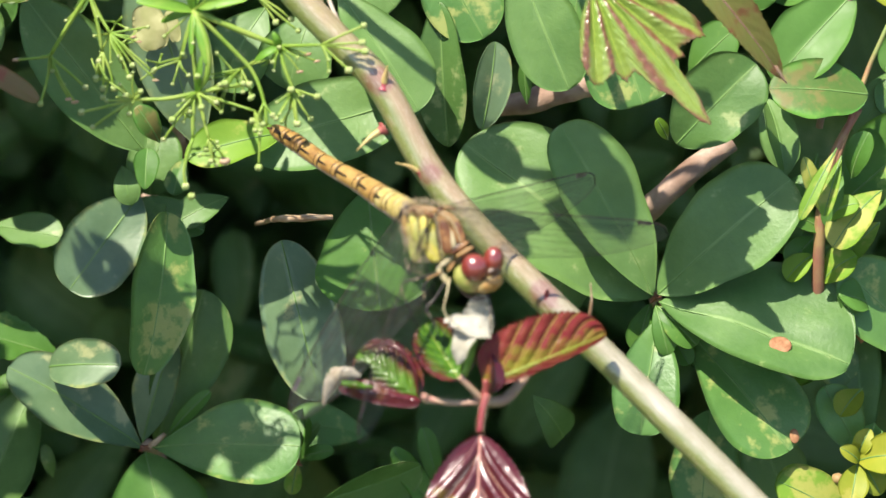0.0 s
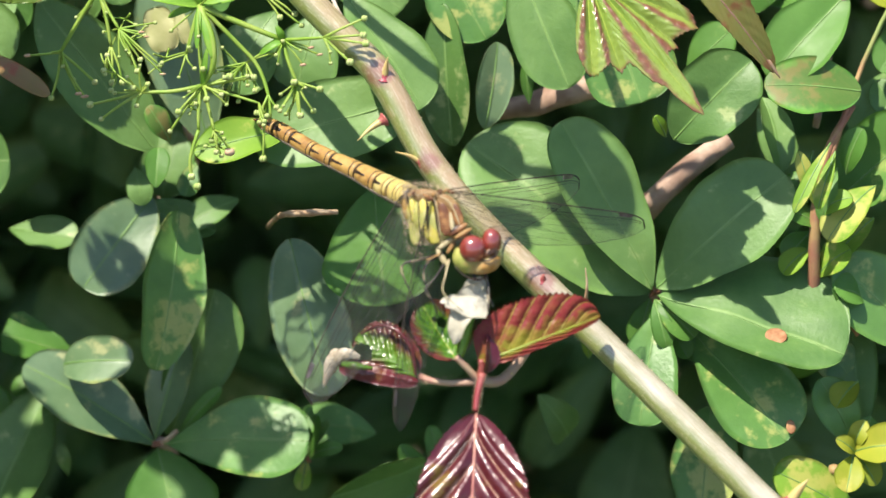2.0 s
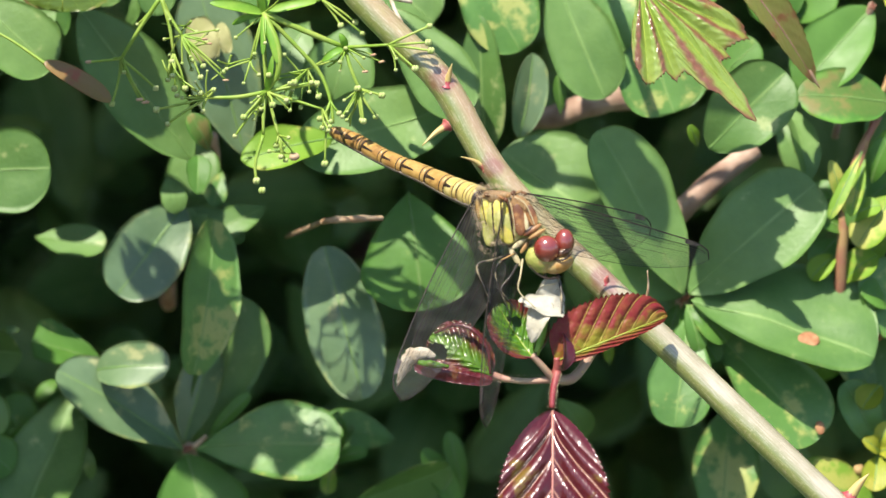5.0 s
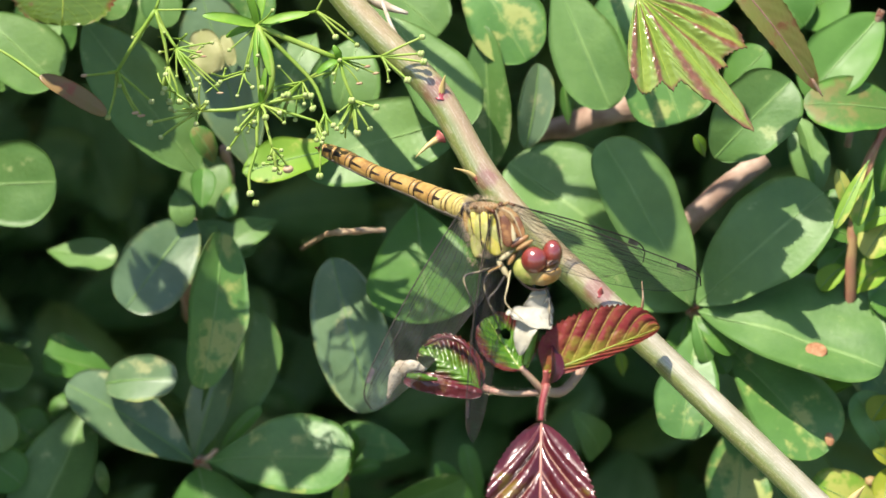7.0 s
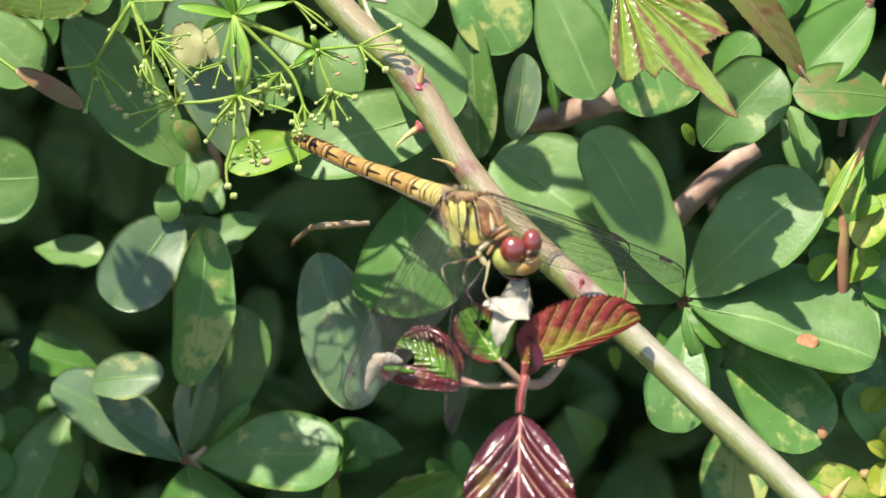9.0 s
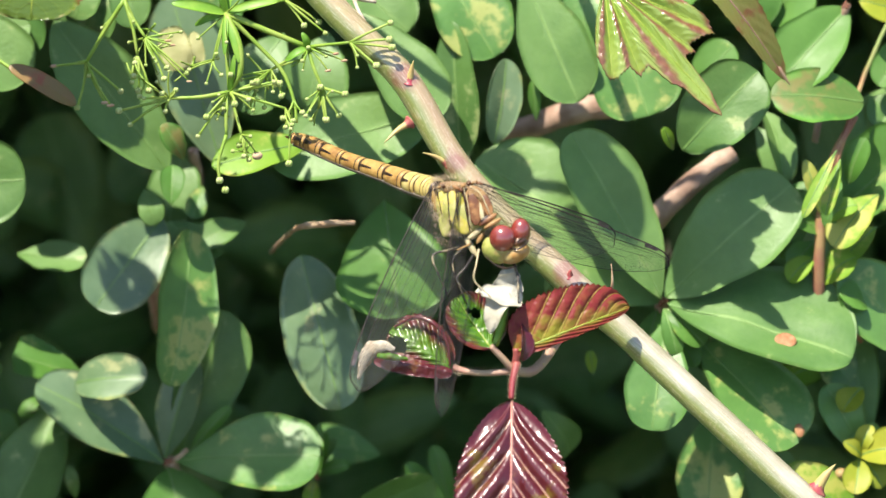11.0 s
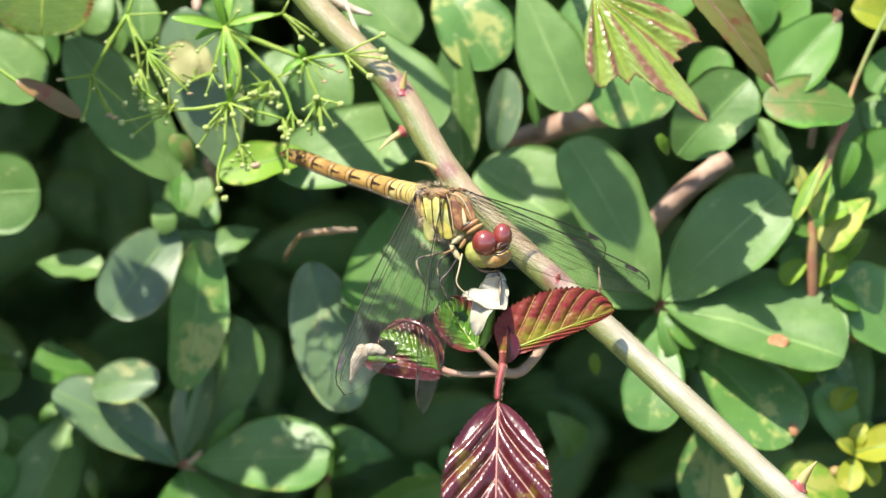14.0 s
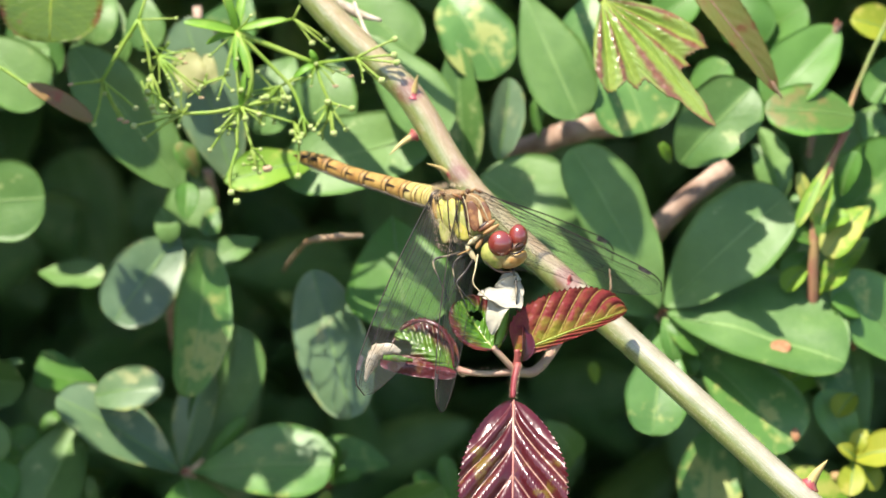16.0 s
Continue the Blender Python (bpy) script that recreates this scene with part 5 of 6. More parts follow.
def sleeve(i0, i1, g0, g1, lift, taper=0.0, sides=16, shrink=True):
    """A piece of the abdomen's skin between two stations and two angles round it (0 on the back, positive on the near side)."""
    steps = max(4, int(abs(i1 - i0)) + 1)
    verts, faces = [], []
    for layer in (1.0, 0.86):
        for k in range(steps):
            f = k / (steps - 1)
            i = i0 + f * (i1 - i0)
            lo = int(min(i, 88))
            c = axis[lo] + (axis[lo + 1] - axis[lo]) * (i - lo)
            r = np.interp(i, range(90), rads) * lift * layer
            if shrink:
                r *= 1 - 0.045 * (2 * f - 1) ** 6
            _, up, side = ring_frame(lo)
            narrow = 1 - taper * f
            for s in range(sides + 1):
                g = (g0 + g1) / 2 + (s / sides - 0.5) * (g1 - g0) * narrow
                verts.append(tuple(c + r * (up * math.cos(g) + side * math.sin(g))))
    row, half = sides + 1, steps * (sides + 1)
    for k in range(steps - 1):
        for s in range(sides):
            q = (k * row + s, k * row + s + 1, (k + 1) * row + s + 1, (k + 1) * row + s)
            faces += [q, tuple(v + half for v in q[::-1])]
        faces += [(k * row, (k + 1) * row, (k + 1) * row + half, k * row + half), (k * row + sides, k * row + sides + half, (k + 1) * row + sides + half, (k + 1) * row + sides)]
    for s in range(sides):
        faces += [(s, s + half, s + 1 + half, s + 1), (half - row + s, half - row + s + 1, 2 * half - row + s + 1, 2 * half - row + s)]
    return verts, faces, None


cuts = [3, 9, 16, 23, 32, 42, 52, 62, 71, 79, 86]
for k in range(10):
    link_mesh("segment", *sleeve(cuts[k], cuts[k + 1] - 0.9, -2.5, 2.5, 1.0, 0.0, 26), GOLD_PALE if k < 3 else GOLD, abdomen)
    if k >= 2:
        long = (cuts[k + 1] - cuts[k]) * (0.45 if k < 8 else 0.7)
        for sgn in (1, -1):
            g = (1.22, 1.58) if k < 7 else (0.95, 1.6)
            link_mesh("dark_mark", *sleeve(cuts[k + 1] - 1.0, cuts[k + 1] - 1.0 - long, *(sgn * x for x in g), 1.015, 0.55, 6, False), BLACK, abdomen)
        if k > 5:
            link_mesh("dark_mark", *sleeve(cuts[k + 1] - 2.0, cuts[k + 1] - 0.8, -0.25, 0.25, 1.01, 0.0, 6, False), BLACK, abdomen)
    link_mesh("ring", *sleeve(cuts[k] + 1.3, cuts[k] + 1.7, -2.4, 2.4, 1.008, 0.0, 22, False), BLACK, abdomen)
link_mesh("belly", *sleeve(3, 80, 2.3, 3.98, 1.03, 0.0, 8, False), UNDER, abdomen)
for s in (-0.3, 0.3):
    _, up, side = ring_frame(86)
    tube_part("cercus", [axis[85] + side * s, axis[88] + side * s * 1.5, axis[89] + side * s * 1.5 - (0.2, -0.05, 0.1)], [0.2, 0.2, 0.06], RUST, abdomen, "", 6, 7)

# thorax: tan back, yellow flanks with dark seams, rust front panels
t0, t1 = np.array((-2.53, 7.68, 8)), np.array((3.29, 3.58, 11))
fwd = unit(t1 - t0)
tup = unit(np.array((0.62, 0.75, 0.2)) - np.dot((0.62, 0.75, 0.2), fwd) * fwd)
tside = np.cross(tup, fwd)
if tside[2] < 0:
    tside = -tside
tmid = (t0 + t1) / 2
thorax = link_mesh("thorax", *blob(tmid - tup * 0.5, fwd * 4.3, tup * 2.6, tside * 2.42, 24, 16), GREENISH, fly)


def plate(name, p, q, width, thick, material, label="", parent=None):
    """An elongated, gently domed plate from p to q."""
    p, q = np.array(p, float), np.array(q, float)
    x = (q - p) / 2
    z = np.array((-0.15, 0.1, 1.0))
    z = unit(z - np.dot(z, unit(x)) * unit(x))
    link_mesh(name, *blob((p + q) / 2, x, np.cross(z, unit(x)) * width / 2, z * thick, 16, 12), material, parent or thorax, label)


for name, p, q, wide, stuff in (
    ("side_plate", (-3.24, 8.01, 9.4), (-2.88, 5.06, 9.6), 1.08, GOLD),
    ("side_plate", (-2.54, 7.75, 10.2), (-1.83, 4.68, 10.6), 1.35, YELLOW),
    ("side_plate", (-1.84, 6.78, 10.3), (-1.9, 1.86, 10.4), 1.7, GREENISH),
    ("side_plate", (-1.07, 7.78, 11), (-0.71, 3.58, 11.3), 1.6875, YELLOW),
    ("side_plate", (-0.17, 7.66, 11.4), (-0.02, 4.16, 11.6), 1.215, YELLOW),
    ("side_plate", (-0.16, 5.29, 11.7), (0.68, 2.28, 11.9), 2.16, YELLOW),
    ("seam", (-2.96, 8.17, 10), (-2.25, 4.53, 10.5), 0.3, BLACK),
    ("seam", (-1.63, 7.78, 10.9), (-1.27, 3.29, 11.15), 0.34, BLACK),
    ("seam", (-0.59, 7.8, 11.5), (-0.37, 3.88, 11.85), 0.26, BLACK),
    ("seam", (0.32, 7.82, 11.9), (1.17, 2.64, 12.1), 0.34, BLACK),
    ("front", (0.89, 8.36, 11.2), (3.27, 3.76, 12), 3.4, FRONT),
    ("front_panel", (1.33, 7.41, 12.45), (2.0, 3.37, 12.75), 1.7, RUST),
    ("front_stripe", (2.3, 6.3, 12.6), (2.8, 3.8, 12.85), 0.62, LEG_PALE),
    ("front_panel", (2.87, 7.28, 12.4), (3.78, 4.5, 12.8), 1.2, RUST),
    ("seam", (0.88, 7.55, 12.1), (1.16, 4.75, 12.4), 0.16, BLACK),
    ("dark_mark", (2.42, 3.8, 12.9), (3.68, 4.77, 12.7), 0.5, BLACK),
    ("collar", (2.9, 3.0, 12.9), (5.1, 4.35, 12.7), 0.62, FRONT),
    ("collar", (2.28, 3.37, 12.8), (4.52, 4.91, 12.7), 0.8, RUST),
    ("neck", (0.9, 1.65, 12), (2.71, 3.06, 12), 0.7, LEG_PALE),
    ("neck", (2.02, 1.09, 11.9), (3, 2.63, 11.8), 0.6, FRONT),
    ("coxa", (0.62, 1.9, 11.2), (2.17, -0.61, 11.6), 0.8, LEG_PALE),
    ("saddle", (-2.33, 8.04, 10.2), (1.17, 8.22, 11.2), 1.6, TAN),
    ("back_ridge", (-2.68, 8.58, 9.8), (0.9, 8.47, 10.4), 1.0, TAN),
    ("back_ridge", (0.33, 8.76, 10.8), (3.55, 6.83, 11.4), 1.0, TAN),
):
    plate(name, p, q, wide, {"seam": 0.3, "front_panel": 0.16, "front_stripe": 0.14, "collar": 0.35, "neck": 0.3}.get(name, 0.26), stuff)
tube_part("ridge", [(1.16, 8.25, 12.2), (2.27, 7.58, 12.9), (3.11, 6.05, 13.2), (3.67, 4.65, 13.1)], [0.05, 0.08, 0.08, 0.05], LEG_PALE, thorax, "cream ridge on the front", 7, 12)
tube_part("ridge", [(0.32, 8.1, 12), (0.8, 6.45, 12.7), (1.3, 3.1, 13)], [0.04, 0.06, 0.04], LEG_PALE, thorax, "cream ridge on the front", 7, 12)
jr = random.Random(31)
for p in ((-3.31, 8.02, 9.8), (-2.68, 8.18, 10.3), (-2.26, 8.39, 10.4), (-0.52, 8.08, 11.5), (0.04, 7.82, 11.9), (0.32, 8.37, 11.6), (1.03, 8.71, 11.2), (1.73, 8.85, 11.2), (2.43, 8.71, 11.2)):
    link_mesh("wing_joint", *blob(p, (jr.uniform(0.25, 0.5), jr.uniform(-0.2, 0.2), 0), (jr.uniform(-0.2, 0.2), jr.uniform(0.2, 0.35), 0), (0, 0, 0.3), 10, 8), RUST if jr.random() < 0.6 else FRONT, thorax)
rng = random.Random(8)
hv, hf = [], []
for _ in range(5200):
    d = unit([rng.gauss(0, 1) for _ in range(3)])
    p = tmid - tup * 0.5 + fwd * 4.3 * d[0] + tup * 2.6 * d[1] + tside * 2.7 * d[2]
    out = unit(fwd * d[0] / 4.4 + tup * d[1] / 2.9 + tside * d[2] / 2.6)
    if np.dot(out, tside) > 0.55 and rng.random() > 0.45:
        continue
    tip = p + unit(out + 0.4 * np.array([rng.gauss(0, 1) for _ in range(3)])) * rng.uniform(0.3, 0.95)
    e = unit(np.cross(out, (0.3, 0.5, 0.8))) * 0.02
    e2 = np.cross(out, e)
    o = len(hv)
    hv += [tuple(p + e), tuple(p - e * 0.5 + e2), tuple(p - e * 0.5 - e2), tuple(tip)]
    hf += [(o, o + 1, o + 3), (o + 1, o + 2, o + 3), (o + 2, o, o + 3)]
tagged(link_mesh("hair", hv, hf, None, HAIR, thorax, "fawn hairs on the thorax", None, False), kind="stuff")

hairs(thorax, [(-3.31, 8.44, 9.6), (-2.33, 8.74, 10.2), (0.61, 8.77, 11), (3.55, 7.12, 11.8)], 0.55, 900, 0.85, HAIR, 15)
hairs(thorax, [(-2.6, 4.66, 10.2), (-2.04, 1.87, 10.6), (-0.78, 1.47, 11)], 0.7, 300, 0.7, HAIR, 16)
# head
head = link_mesh("head", *blob((4.83, 0.52, 11.6), (2.1, -0.6, 0.4), (0.5, 1.85, 0.2), (-0.2, 0, 1.8), 26, 18), FACE, fly, "green-yellow rounded face")
eye_a = link_mesh("eye", *blob((5.22, 1.78, 13), (1.62, 0.25, 0.3), (-0.3, 1.7, 0.4), (-0.2, -0.3, 1.55), 28, 20), EYE_TOP, head, "glossy brick red compound eye")
eye_b = link_mesh("eye", *blob((7.55, 2.66, 12.2), (1.2, -0.45, -0.3), (0.35, 1.65, 0.3), (0.2, -0.2, 1.45), 28, 20), EYE_TOP, head, "glossy brick red compound eye")
link_mesh("frons", *blob((7.32, 1.36, 12.9), (1.0, 0.45, 0), (-0.3, 0.55, 0.2), (0, -0.1, 0.85), 16, 10), BROW, head, "shiny dark brown forehead bump")
tube_part("face_line", [(6.19, 0.48, 13.6), (7.16, 0.5, 14.1), (8, 0.98, 13.8), (8.51, 1.58, 13.2)], [0.1, 0.16, 0.16, 0.08], BLACK, head, "", 6, 10)
link_mesh("lip", *blob((6.92, -0.15, 12.2), (1.75, 0.85, 0.2), (-0.55, 1.0, 0), (0, 0, 1.6), 18, 12), LIP, head, "amber lower face")
link_mesh("eye_seam", *blob((6.69, 1.71, 13), (0.2, 0.1, 0), (-0.25, 1.0, 0), (0, 0, 0.8), 10, 8), BLACK, head)
tube_part("mouth_line", [(3.05, -0.36, 13.2), (4.2, -1.45, 13.3), (5.66, -1.96, 13.2), (7.26, -1.67, 12.6)], [0.06, 0.14, 0.16, 0.08], BLACK, head, "dark edge of the jaws", 6, 12)
for dx in (0, 8):
    tube_part("antenna", [(7.09, 1.47, 13.8), np.array((7.83, 2.08, 15)) + (dx * 0.05, 0, 0)], [0.08, 0.03], BLACK, head, "", 5, 5)


# legs
def leg(pts, radii, material=LEG):
    ob = tube_part("leg", pts, [r * 0.82 for r in radii], material, fly, "", 7, 22, 0.06)
    rg = random.Random(len(pts))
    p, vs, fs = spline(pts, 40), [], []
    for i in range(14, 38, 2):
        o, d = p[i], unit((rg.uniform(-1, 1), rg.uniform(-1, 0.3), rg.uniform(-0.6, 0.6)))
        e = np.array((0.02, 0.02, 0))
        n = len(vs)
        vs += [tuple(o + e), tuple(o - e), tuple(o + (0, 0, 0.03)), tuple(o + d * 0.7)]
        fs += [(n, n + 1, n + 3), (n + 1, n + 2, n + 3), (n + 2, n, n + 3)]
    tagged(link_mesh("bristles", vs, fs, None, BLACK, ob, "", None, False), kind="stuff")


tube_part("leg_stripe", [(1.32, 1.07, 11.6), (-0.51, 0.27, 12.5)], [0.14, 0.1], FRONT, fly, "", 6, 6)
leg([(1.62, 1.17, 10.5), (-1.27, 0.32, 12), (-3.52, -0.44, 12.5), (-2.67, -3.07, 13), (-1.47, -5.62, 12.5)], [0.24, 0.2, 0.17, 0.11, 0.07])
leg([(1.75, -0.19, 11.5), (0.61, -1.88, 13), (-0.51, -3.25, 13.5), (0.19, -4.44, 13.5), (2.17, -6.71, 13)], [0.24, 0.2, 0.17, 0.11, 0.07])
leg([(2.3, 0.39, 12), (1.93, -1.5, 13.5), (1.65, -3.43, 14), (3.27, -5.11, 14), (5.25, -6.84, 13)], [0.16, 0.13, 0.11, 0.08, 0.06], LEG_PALE)
leg([(6.8, -1.45, 11.5), (7.22, -2.96, 12), (7.27, -4.46, 13), (7.26, -5.69, 13.4), (7.28, -6.98, 13)], [0.26, 0.22, 0.2, 0.12, 0.09])
leg([(5.07, -0.94, 10.5), (5.77, -2.34, 10.5), (6.82, -3.37, 11), (7.86, -5.42, 12)], [0.26, 0.2, 0.13, 0.09])
leg([(1.21, 0.77, 9.5), (-0.55, -0.43, 9.5), (-0.76, -2.38, 10), (0.93, -6.54, 11)], [0.26, 0.2, 0.13, 0.09])


# wings: each in its own space, in metres: x to the tip, y to the leading edge, z up
def wing(name, length, chord, hind, label):
    """Outline from a leading edge with a nick and a rounded trailing edge; film, veins and dark spot."""
    L, C = length * 0.001, chord * 0.001
    n, m = 40, 10

    def lead(s):
        edge = 0.10 + 0.05 * math.sin(math.pi * min(1, s * 1.1))
        return C * (-0.2 + (edge + 0.2) * math.sqrt(max(0, 1 - max(0, (s - 0.8) / 0.2) ** 3)))

    def trail(s):
        body = (min(1, s / 0.22) ** 0.6) * (1 - max(0, (s - 0.30)) * (0.55 if hind else 0.42))
        low = -0.86 * body - 0.04 * (1 - s)
        return C * (low if s < 0.55 else -0.2 + (low + 0.2) * max(0, 1 - ((s - 0.55) / 0.45) ** 2.4) ** 0.6)

    def at(s, q, z=0.0):
        a, b = lead(s), trail(s)
        if a < b:
            a = b = (a + b) / 2
        return (L * s, a + (b - a) * q, z + 0.00018 * math.sin(q * 9) * (1 - s) - 0.0006 * s * s + 0.0004 * math.sin(3 * s))

    verts = [at(i / n, j / m, z) for z in (0.00001, -0.00001) for i in range(n + 1) for j in range(m + 1)]
    row, half = m + 1, (n + 1) * (m + 1)
    faces = []
    for i in range(n):
        for j in range(m):
            q = (i * row + j, (i + 1) * row + j, (i + 1) * row + j + 1, i * row + j + 1)
            faces += [q]
    verts, half = verts[:half], 0
    ob = link_mesh(name, verts, faces, None, FILM, fly, label, local=True)
    ob["label"] = label
    vv, vf = [], []

    def strip(points, width):
        for (p, q) in zip(points, points[1:]):
            p, q = np.array(p), np.array(q)
            d = unit(q - p)
            e = np.array((-d[1], d[0], 0)) * width / 2
            up = np.array((0, 0, width / 2))
            o = len(vv)
            vv.extend([tuple(p + e), tuple(p + up), tuple(p - e), tuple(p - up), tuple(q + e), tuple(q + up), tuple(q - e), tuple(q - up)])
            vf.extend([(o, o + 1, o + 5, o + 4), (o + 1, o + 2, o + 6, o + 5), (o + 2, o + 3, o + 7, o + 6), (o + 3, o, o + 4, o + 7)])

    rg = random.Random(5 if hind else 9)
    strip([at(i / n, 0) for i in range(n + 1)], 0.00018)
    strip([at(i / n, 1) for i in range(n + 1)], 0.00006)
    strip([at(i / n * 0.52, 0.06 + 0.06 * (i / n)) for i in range(n + 1)], 0.00009)
    strip([at(i / n * 0.97, 0.13 + 0.06 * (i / n)) for i in range(n + 1)], 0.00009)
    for k in range(6):
        q0, q1 = 0.2 + 0.1 * k, min(1.0, 0.28 + 0.15 * k)
        strip([at(0.02 + i / n * (0.95 - 0.09 * k), q0 + (q1 - q0) * (i / n) ** 1.4) for i in range(n + 1)], 0.00005)
    for k in range(34):
        s = 0.05 + 0.9 * (k + rg.uniform(-0.35, 0.35)) / 34
        strip([at(s, 0.0), at(s + rg.uniform(0.0, 0.008), rg.uniform(0.1, 0.17))], 0.00003)
    # small cells, alternate rows offset
    rows, cols = 15, 46
    knot = {(i, j): (min(0.985, max(0.02, (i + 0.5 * (j % 2) + rg.uniform(-0.22, 0.22)) / cols)), min(0.99, 0.16 + 0.84 * (j + rg.uniform(-0.18, 0.18)) / rows)) for i in range(1, cols) for j in range(rows + 1)}
    for (i, j), (s, q) in knot.items():
        if (i + 1, j) in knot and s < 0.9:
            strip([at(s, q), at(*knot[i + 1, j])], 0.000016)
        if (i, j + 1) in knot and rg.random() < 0.85:
            strip([at(s, q), at(*knot[i, j + 1])], 0.00002)
    link_mesh("vein_net", vv, vf, None, VEIN, ob, "fine dark wing veins", local=True, smooth=False)
    sv = [at(s, q, z) for z in (0.00008, -0.00008) for s, q in ((0.835, 0.0), (0.91, 0.0), (0.905, 0.11), (0.84, 0.12))]
    link_mesh("wing_spot", sv, [(0, 1, 2, 3), (7, 6, 5, 4), (0, 4, 5, 1), (1, 5, 6, 2), (2, 6, 7, 3), (3, 7, 4, 0)], None, STIGMA, ob, "dark spot near the wing tip", local=True, smooth=False)
    return ob


wings = [wing("hind_wing", 28.0, 8.6, True, "clear hind wing with dark veins"), wing("fore_wing", 29.0, 6.6, False, "clear fore wing with dark veins"), wing("hind_wing", 28.0, 8.6, True, "clear hind wing with dark veins"), wing("fore_wing", 29.0, 6.6, False, "clear fore wing with dark veins")]


def plan_pose(origin, x, y):
    """A pose in the dragonfly's space with its x along the plan direction x and its y near y."""
    R = PLAN.to_3x3().normalized()
    x = (R @ Vector(x)).normalized()
    y = R @ Vector(y)
    y = (y - y.dot(x) * x).normalized()
    z = x.cross(y)
    m = Matrix((x, y, z)).transposed().to_4x4()
    m.translation = W(origin) - HOME
    return m


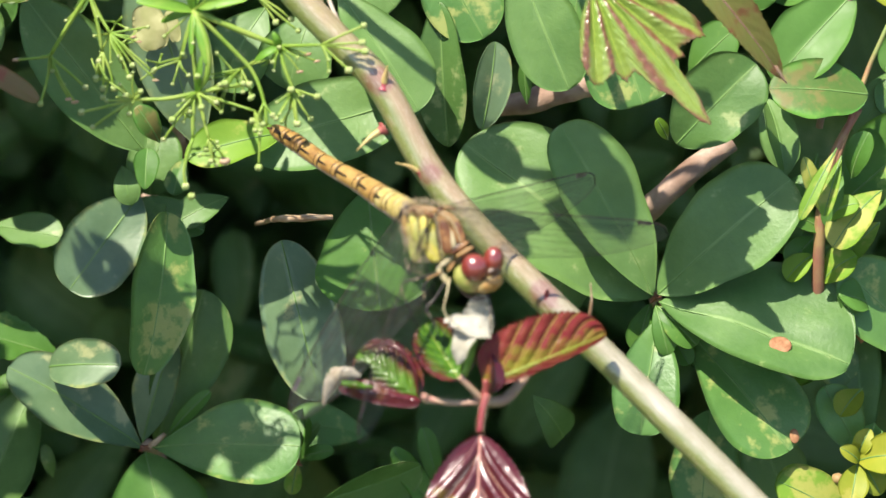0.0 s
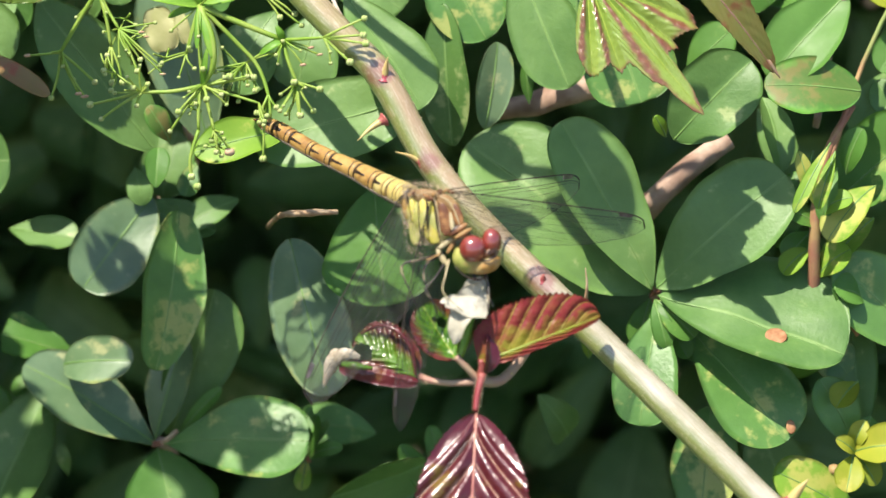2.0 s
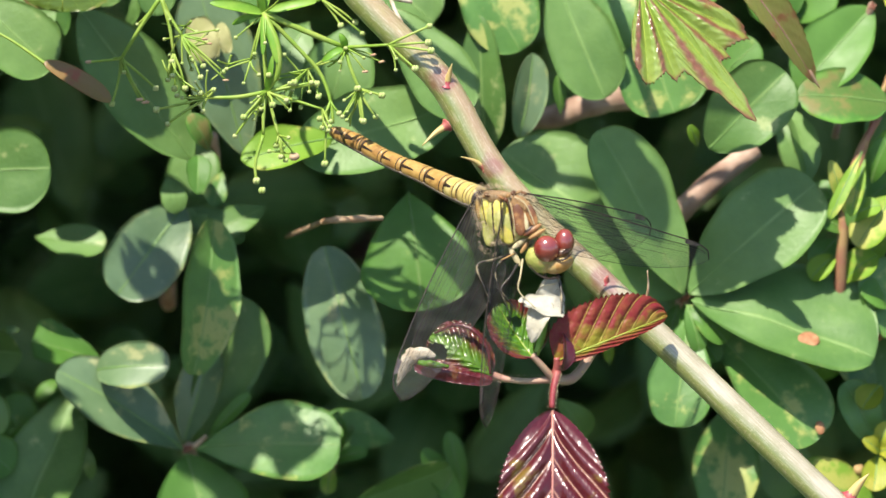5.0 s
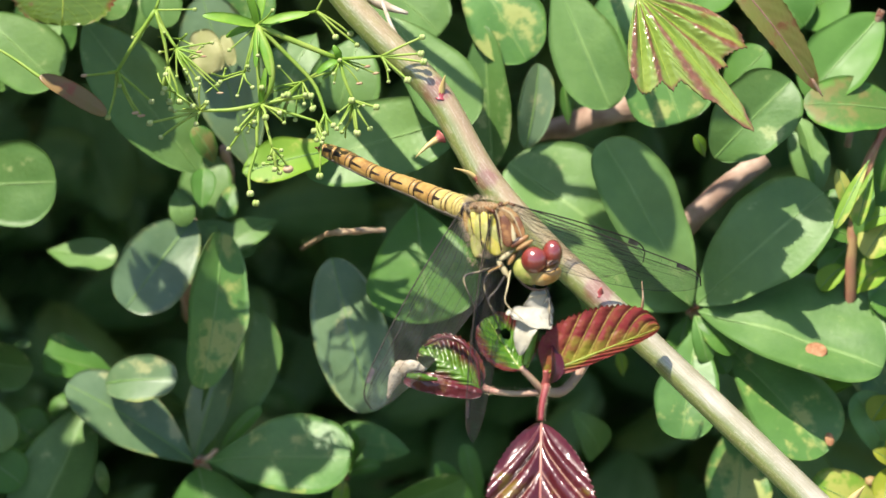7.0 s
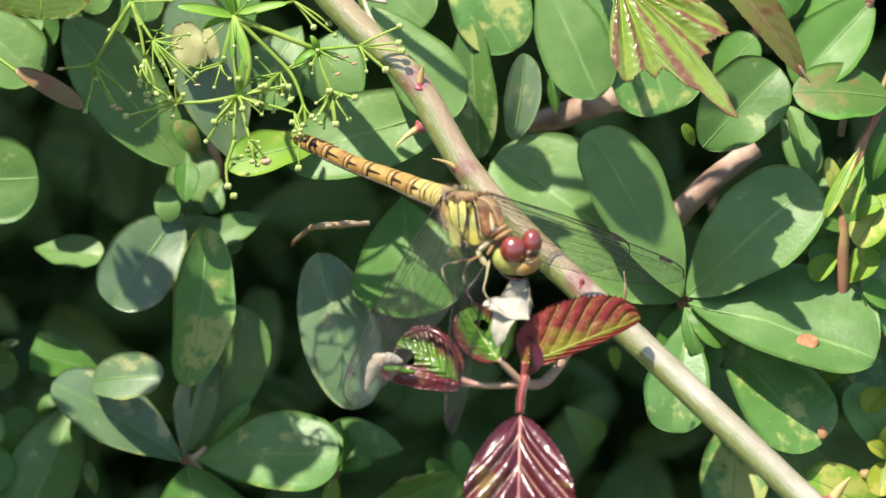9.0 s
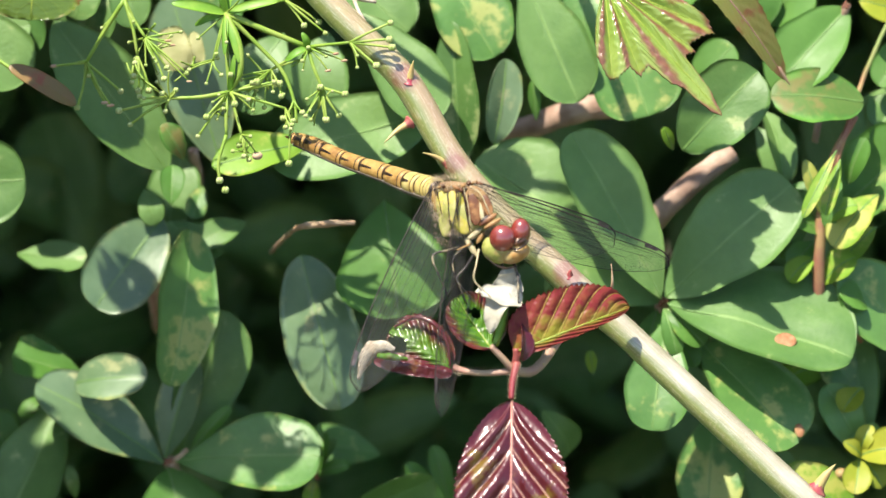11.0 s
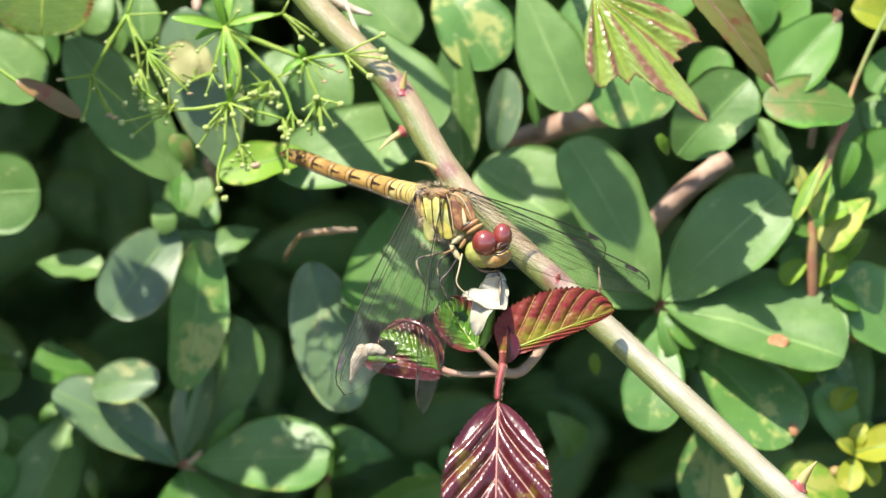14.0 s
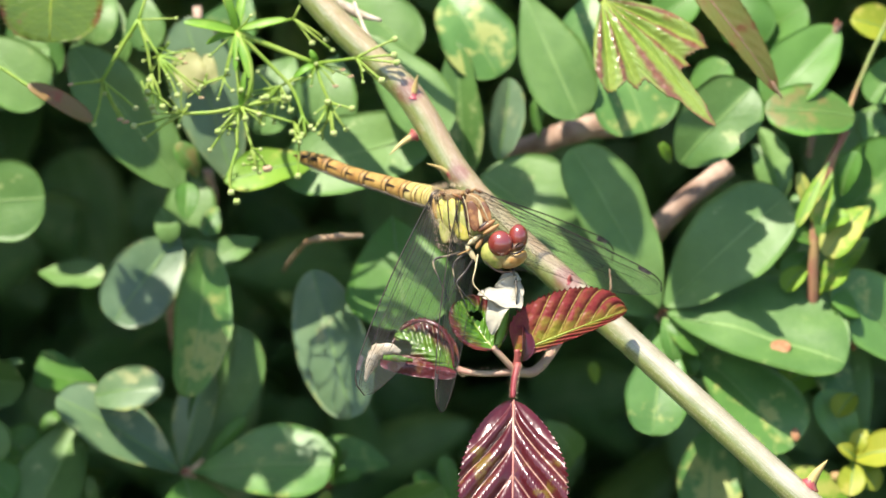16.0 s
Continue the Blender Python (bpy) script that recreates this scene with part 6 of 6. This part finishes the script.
def motions():
    """The dragonfly shifts its weight, lifts its abdomen and draws its wings forward."""
    R = PLAN.to_3x3()
    walk(fly, [(t, Matrix.Translation(HOME + R @ Vector((u, v, w)))) for t, u, v, w in [
        (0, -0.10, -0.18, 0.0),
        (0.5, -0.41, -0.10, 0.0),
        (1, -0.12, -0.12, 0.0),
        (1.5, 0.27, -0.12, 0.0),
        (2, 0.24, -0.15, 0.0),
        (2.5, 0.21, -0.06, 0.0),
        (3, 0.46, -0.26, 0.0),
        (3.5, 0.13, -0.11, 0.0),
        (4, -0.15, -0.08, 0.0),
        (6.5, -0.32, -0.09, 0.0),
        (7, -0.27, -0.04, 0.0),
        (7.5, -0.15, 0.01, 0.0),
        (8, -0.08, -0.01, 0.0),
        (8.5, 0.01, -0.00, 0.0),
        (9, 0.00, -0.00, 0.0),
        (11.5, -0.45, -0.13, 0.0),
        (12, -0.16, -0.22, 0.0),
        (12.5, -0.09, -0.16, 0.0),
        (13, -0.37, -0.13, 0.0),
        (13.5, -0.66, -0.13, 0.0),
        (14, -0.78, -0.03, 0.0),
        (14.5, -0.70, -0.00, 0.0),
        (15, -0.72, -0.16, 0.0),
        (15.5, -0.76, -0.17, 0.0),
        (16, -0.75, -0.18, 0.0),
    ]])
    hinge = W(HINGE) - HOME
    turn = PLAN.to_3x3().normalized()
    walk(abdomen, [(t, Matrix.Translation(hinge) @ (turn @ Euler((radians(a), radians(b), radians(c))).to_matrix() @ turn.transposed()).to_4x4()) for t, a, b, c in [
        (0, 0.0, -4.42, -3.05),
        (1.5, 0.0, 2.63, -3.70),
        (3.5, 0.0, -1.02, -3.10),
        (4, 0.0, -4.77, -3.66),
        (6.5, 0.0, -3.49, -0.13),
        (7, 0.0, -2.57, 0.36),
        (7.5, 0.0, -0.90, 0.78),
        (8, 0.0, -0.40, 0.28),
        (8.5, 0.0, -0.52, 0.08),
        (9, 0.0, -0.28, -0.19),
        (11.5, 0.0, -3.70, 0.06),
        (12, 0.0, -1.23, -0.33),
        (12.5, 0.0, -0.52, 0.05),
        (13, 0.0, -1.87, 1.38),
        (13.5, 0.0, -2.67, 1.77),
        (14, 0.0, -2.97, 2.84),
        (14.5, 0.0, -3.91, 1.41),
        (15, 0.0, -4.11, 1.57),
        (15.5, 0.0, -3.81, 1.24),
        (16, 0.0, -4.05, 1.37),
    ]])
    walk(wings[0], [(t, plan_pose((-3.03, 7.66, 9.5), way, (-0.85, 0.35, 0.3))) for t, way in [
        (0, (-0.52, -0.85, 0.14)),
        (1.5, (-0.46, -0.88, 0.13)),
        (2.5, (-0.46, -0.88, 0.11)),
        (3.5, (-0.4, -0.91, 0.07)),
        (4, (-0.41, -0.88, 0.26)),
        (6.5, (-0.44, -0.85, 0.28)),
        (7, (-0.485, -0.85, 0.21)),
        (8, (-0.475, -0.83, 0.31)),
        (9, (-0.475, -0.87, 0.1)),
        (11.5, (-0.4, -0.87, 0.3)),
        (12.5, (-0.405, -0.88, 0.25)),
        (13.5, (-0.395, -0.87, 0.29)),
        (14.5, (-0.42, -0.89, 0.21)),
        (16, (-0.4, -0.89, 0.23)),
    ]])
    walk(wings[1], [(t, plan_pose((0.18, 7.52, 11.5), way, (-0.55, -0.1, 0.8))) for t, way in [
        (0, (-0.32, -0.88, 0.34)),
        (1, (-0.15, -0.99, 0)),
        (1.5, (-0.16, -0.94, 0.29)),
        (2, (-0.16, -0.94, 0.3)),
        (2.5, (-0.14, -0.92, 0.37)),
        (3, (-0.1, -0.92, 0.37)),
        (3.5, (-0.13, -0.96, 0.27)),
        (4, (-0.14, -0.95, 0.28)),
        (6.5, (-0.13, -0.95, 0.28)),
        (7, (-0.13, -0.96, 0.24)),
        (8, (-0.12, -0.95, 0.28)),
        (9, (-0.13, -0.97, 0.22)),
        (11.5, (-0.13, -0.95, 0.29)),
        (12.5, (-0.1, -0.95, 0.3)),
        (13.5, (-0.13, -0.93, 0.34)),
        (14.5, (-0.15, -0.94, 0.3)),
        (15, (-0.14, -0.94, 0.32)),
        (16, (-0.14, -0.94, 0.31)),
    ]])
    walk(wings[2], [(t, plan_pose((1.19, 8.02, 9.5), way, (0.35, 0.9, 0.2))) for t, way in [
        (0, (0.71, 0.11, -0.7)),
        (1.5, (0.64, 0.05, -0.77)),
        (2.5, (0.66, 0.02, -0.75)),
        (3, (0.69, -0.04, -0.72)),
        (3.5, (0.71, -0.13, -0.69)),
        (4, (0.75, -0.14, -0.65)),
        (6.5, (0.74, -0.15, -0.65)),
        (7, (0.73, -0.22, -0.65)),
        (8, (0.71, -0.22, -0.67)),
        (9, (0.72, -0.25, -0.64)),
        (11.5, (0.74, -0.2, -0.64)),
        (12.5, (0.72, -0.23, -0.66)),
        (13.5, (0.74, -0.23, -0.63)),
        (14.5, (0.76, -0.26, -0.6)),
        (16, (0.75, -0.24, -0.62)),
    ]])
    walk(wings[3], [(t, plan_pose((2.44, 8.2, 10.5), way, (0.35, 0.85, 0.4))) for t, way in [
        (0, (0.93, -0.09, -0.35)),
        (1.5, (0.88, -0.13, -0.46)),
        (2.5, (0.85, -0.13, -0.51)),
        (3, (0.87, -0.17, -0.47)),
        (3.5, (0.88, -0.22, -0.41)),
        (4, (0.9, -0.24, -0.37)),
        (6.5, (0.9, -0.27, -0.35)),
        (7, (0.88, -0.32, -0.34)),
        (8, (0.89, -0.32, -0.34)),
        (9, (0.88, -0.34, -0.35)),
        (11.5, (0.89, -0.31, -0.35)),
        (12.5, (0.86, -0.35, -0.36)),
        (13.5, (0.86, -0.37, -0.34)),
        (14.5, (0.87, -0.42, -0.26)),
        (16, (0.87, -0.4, -0.28)),
    ]])


motions()
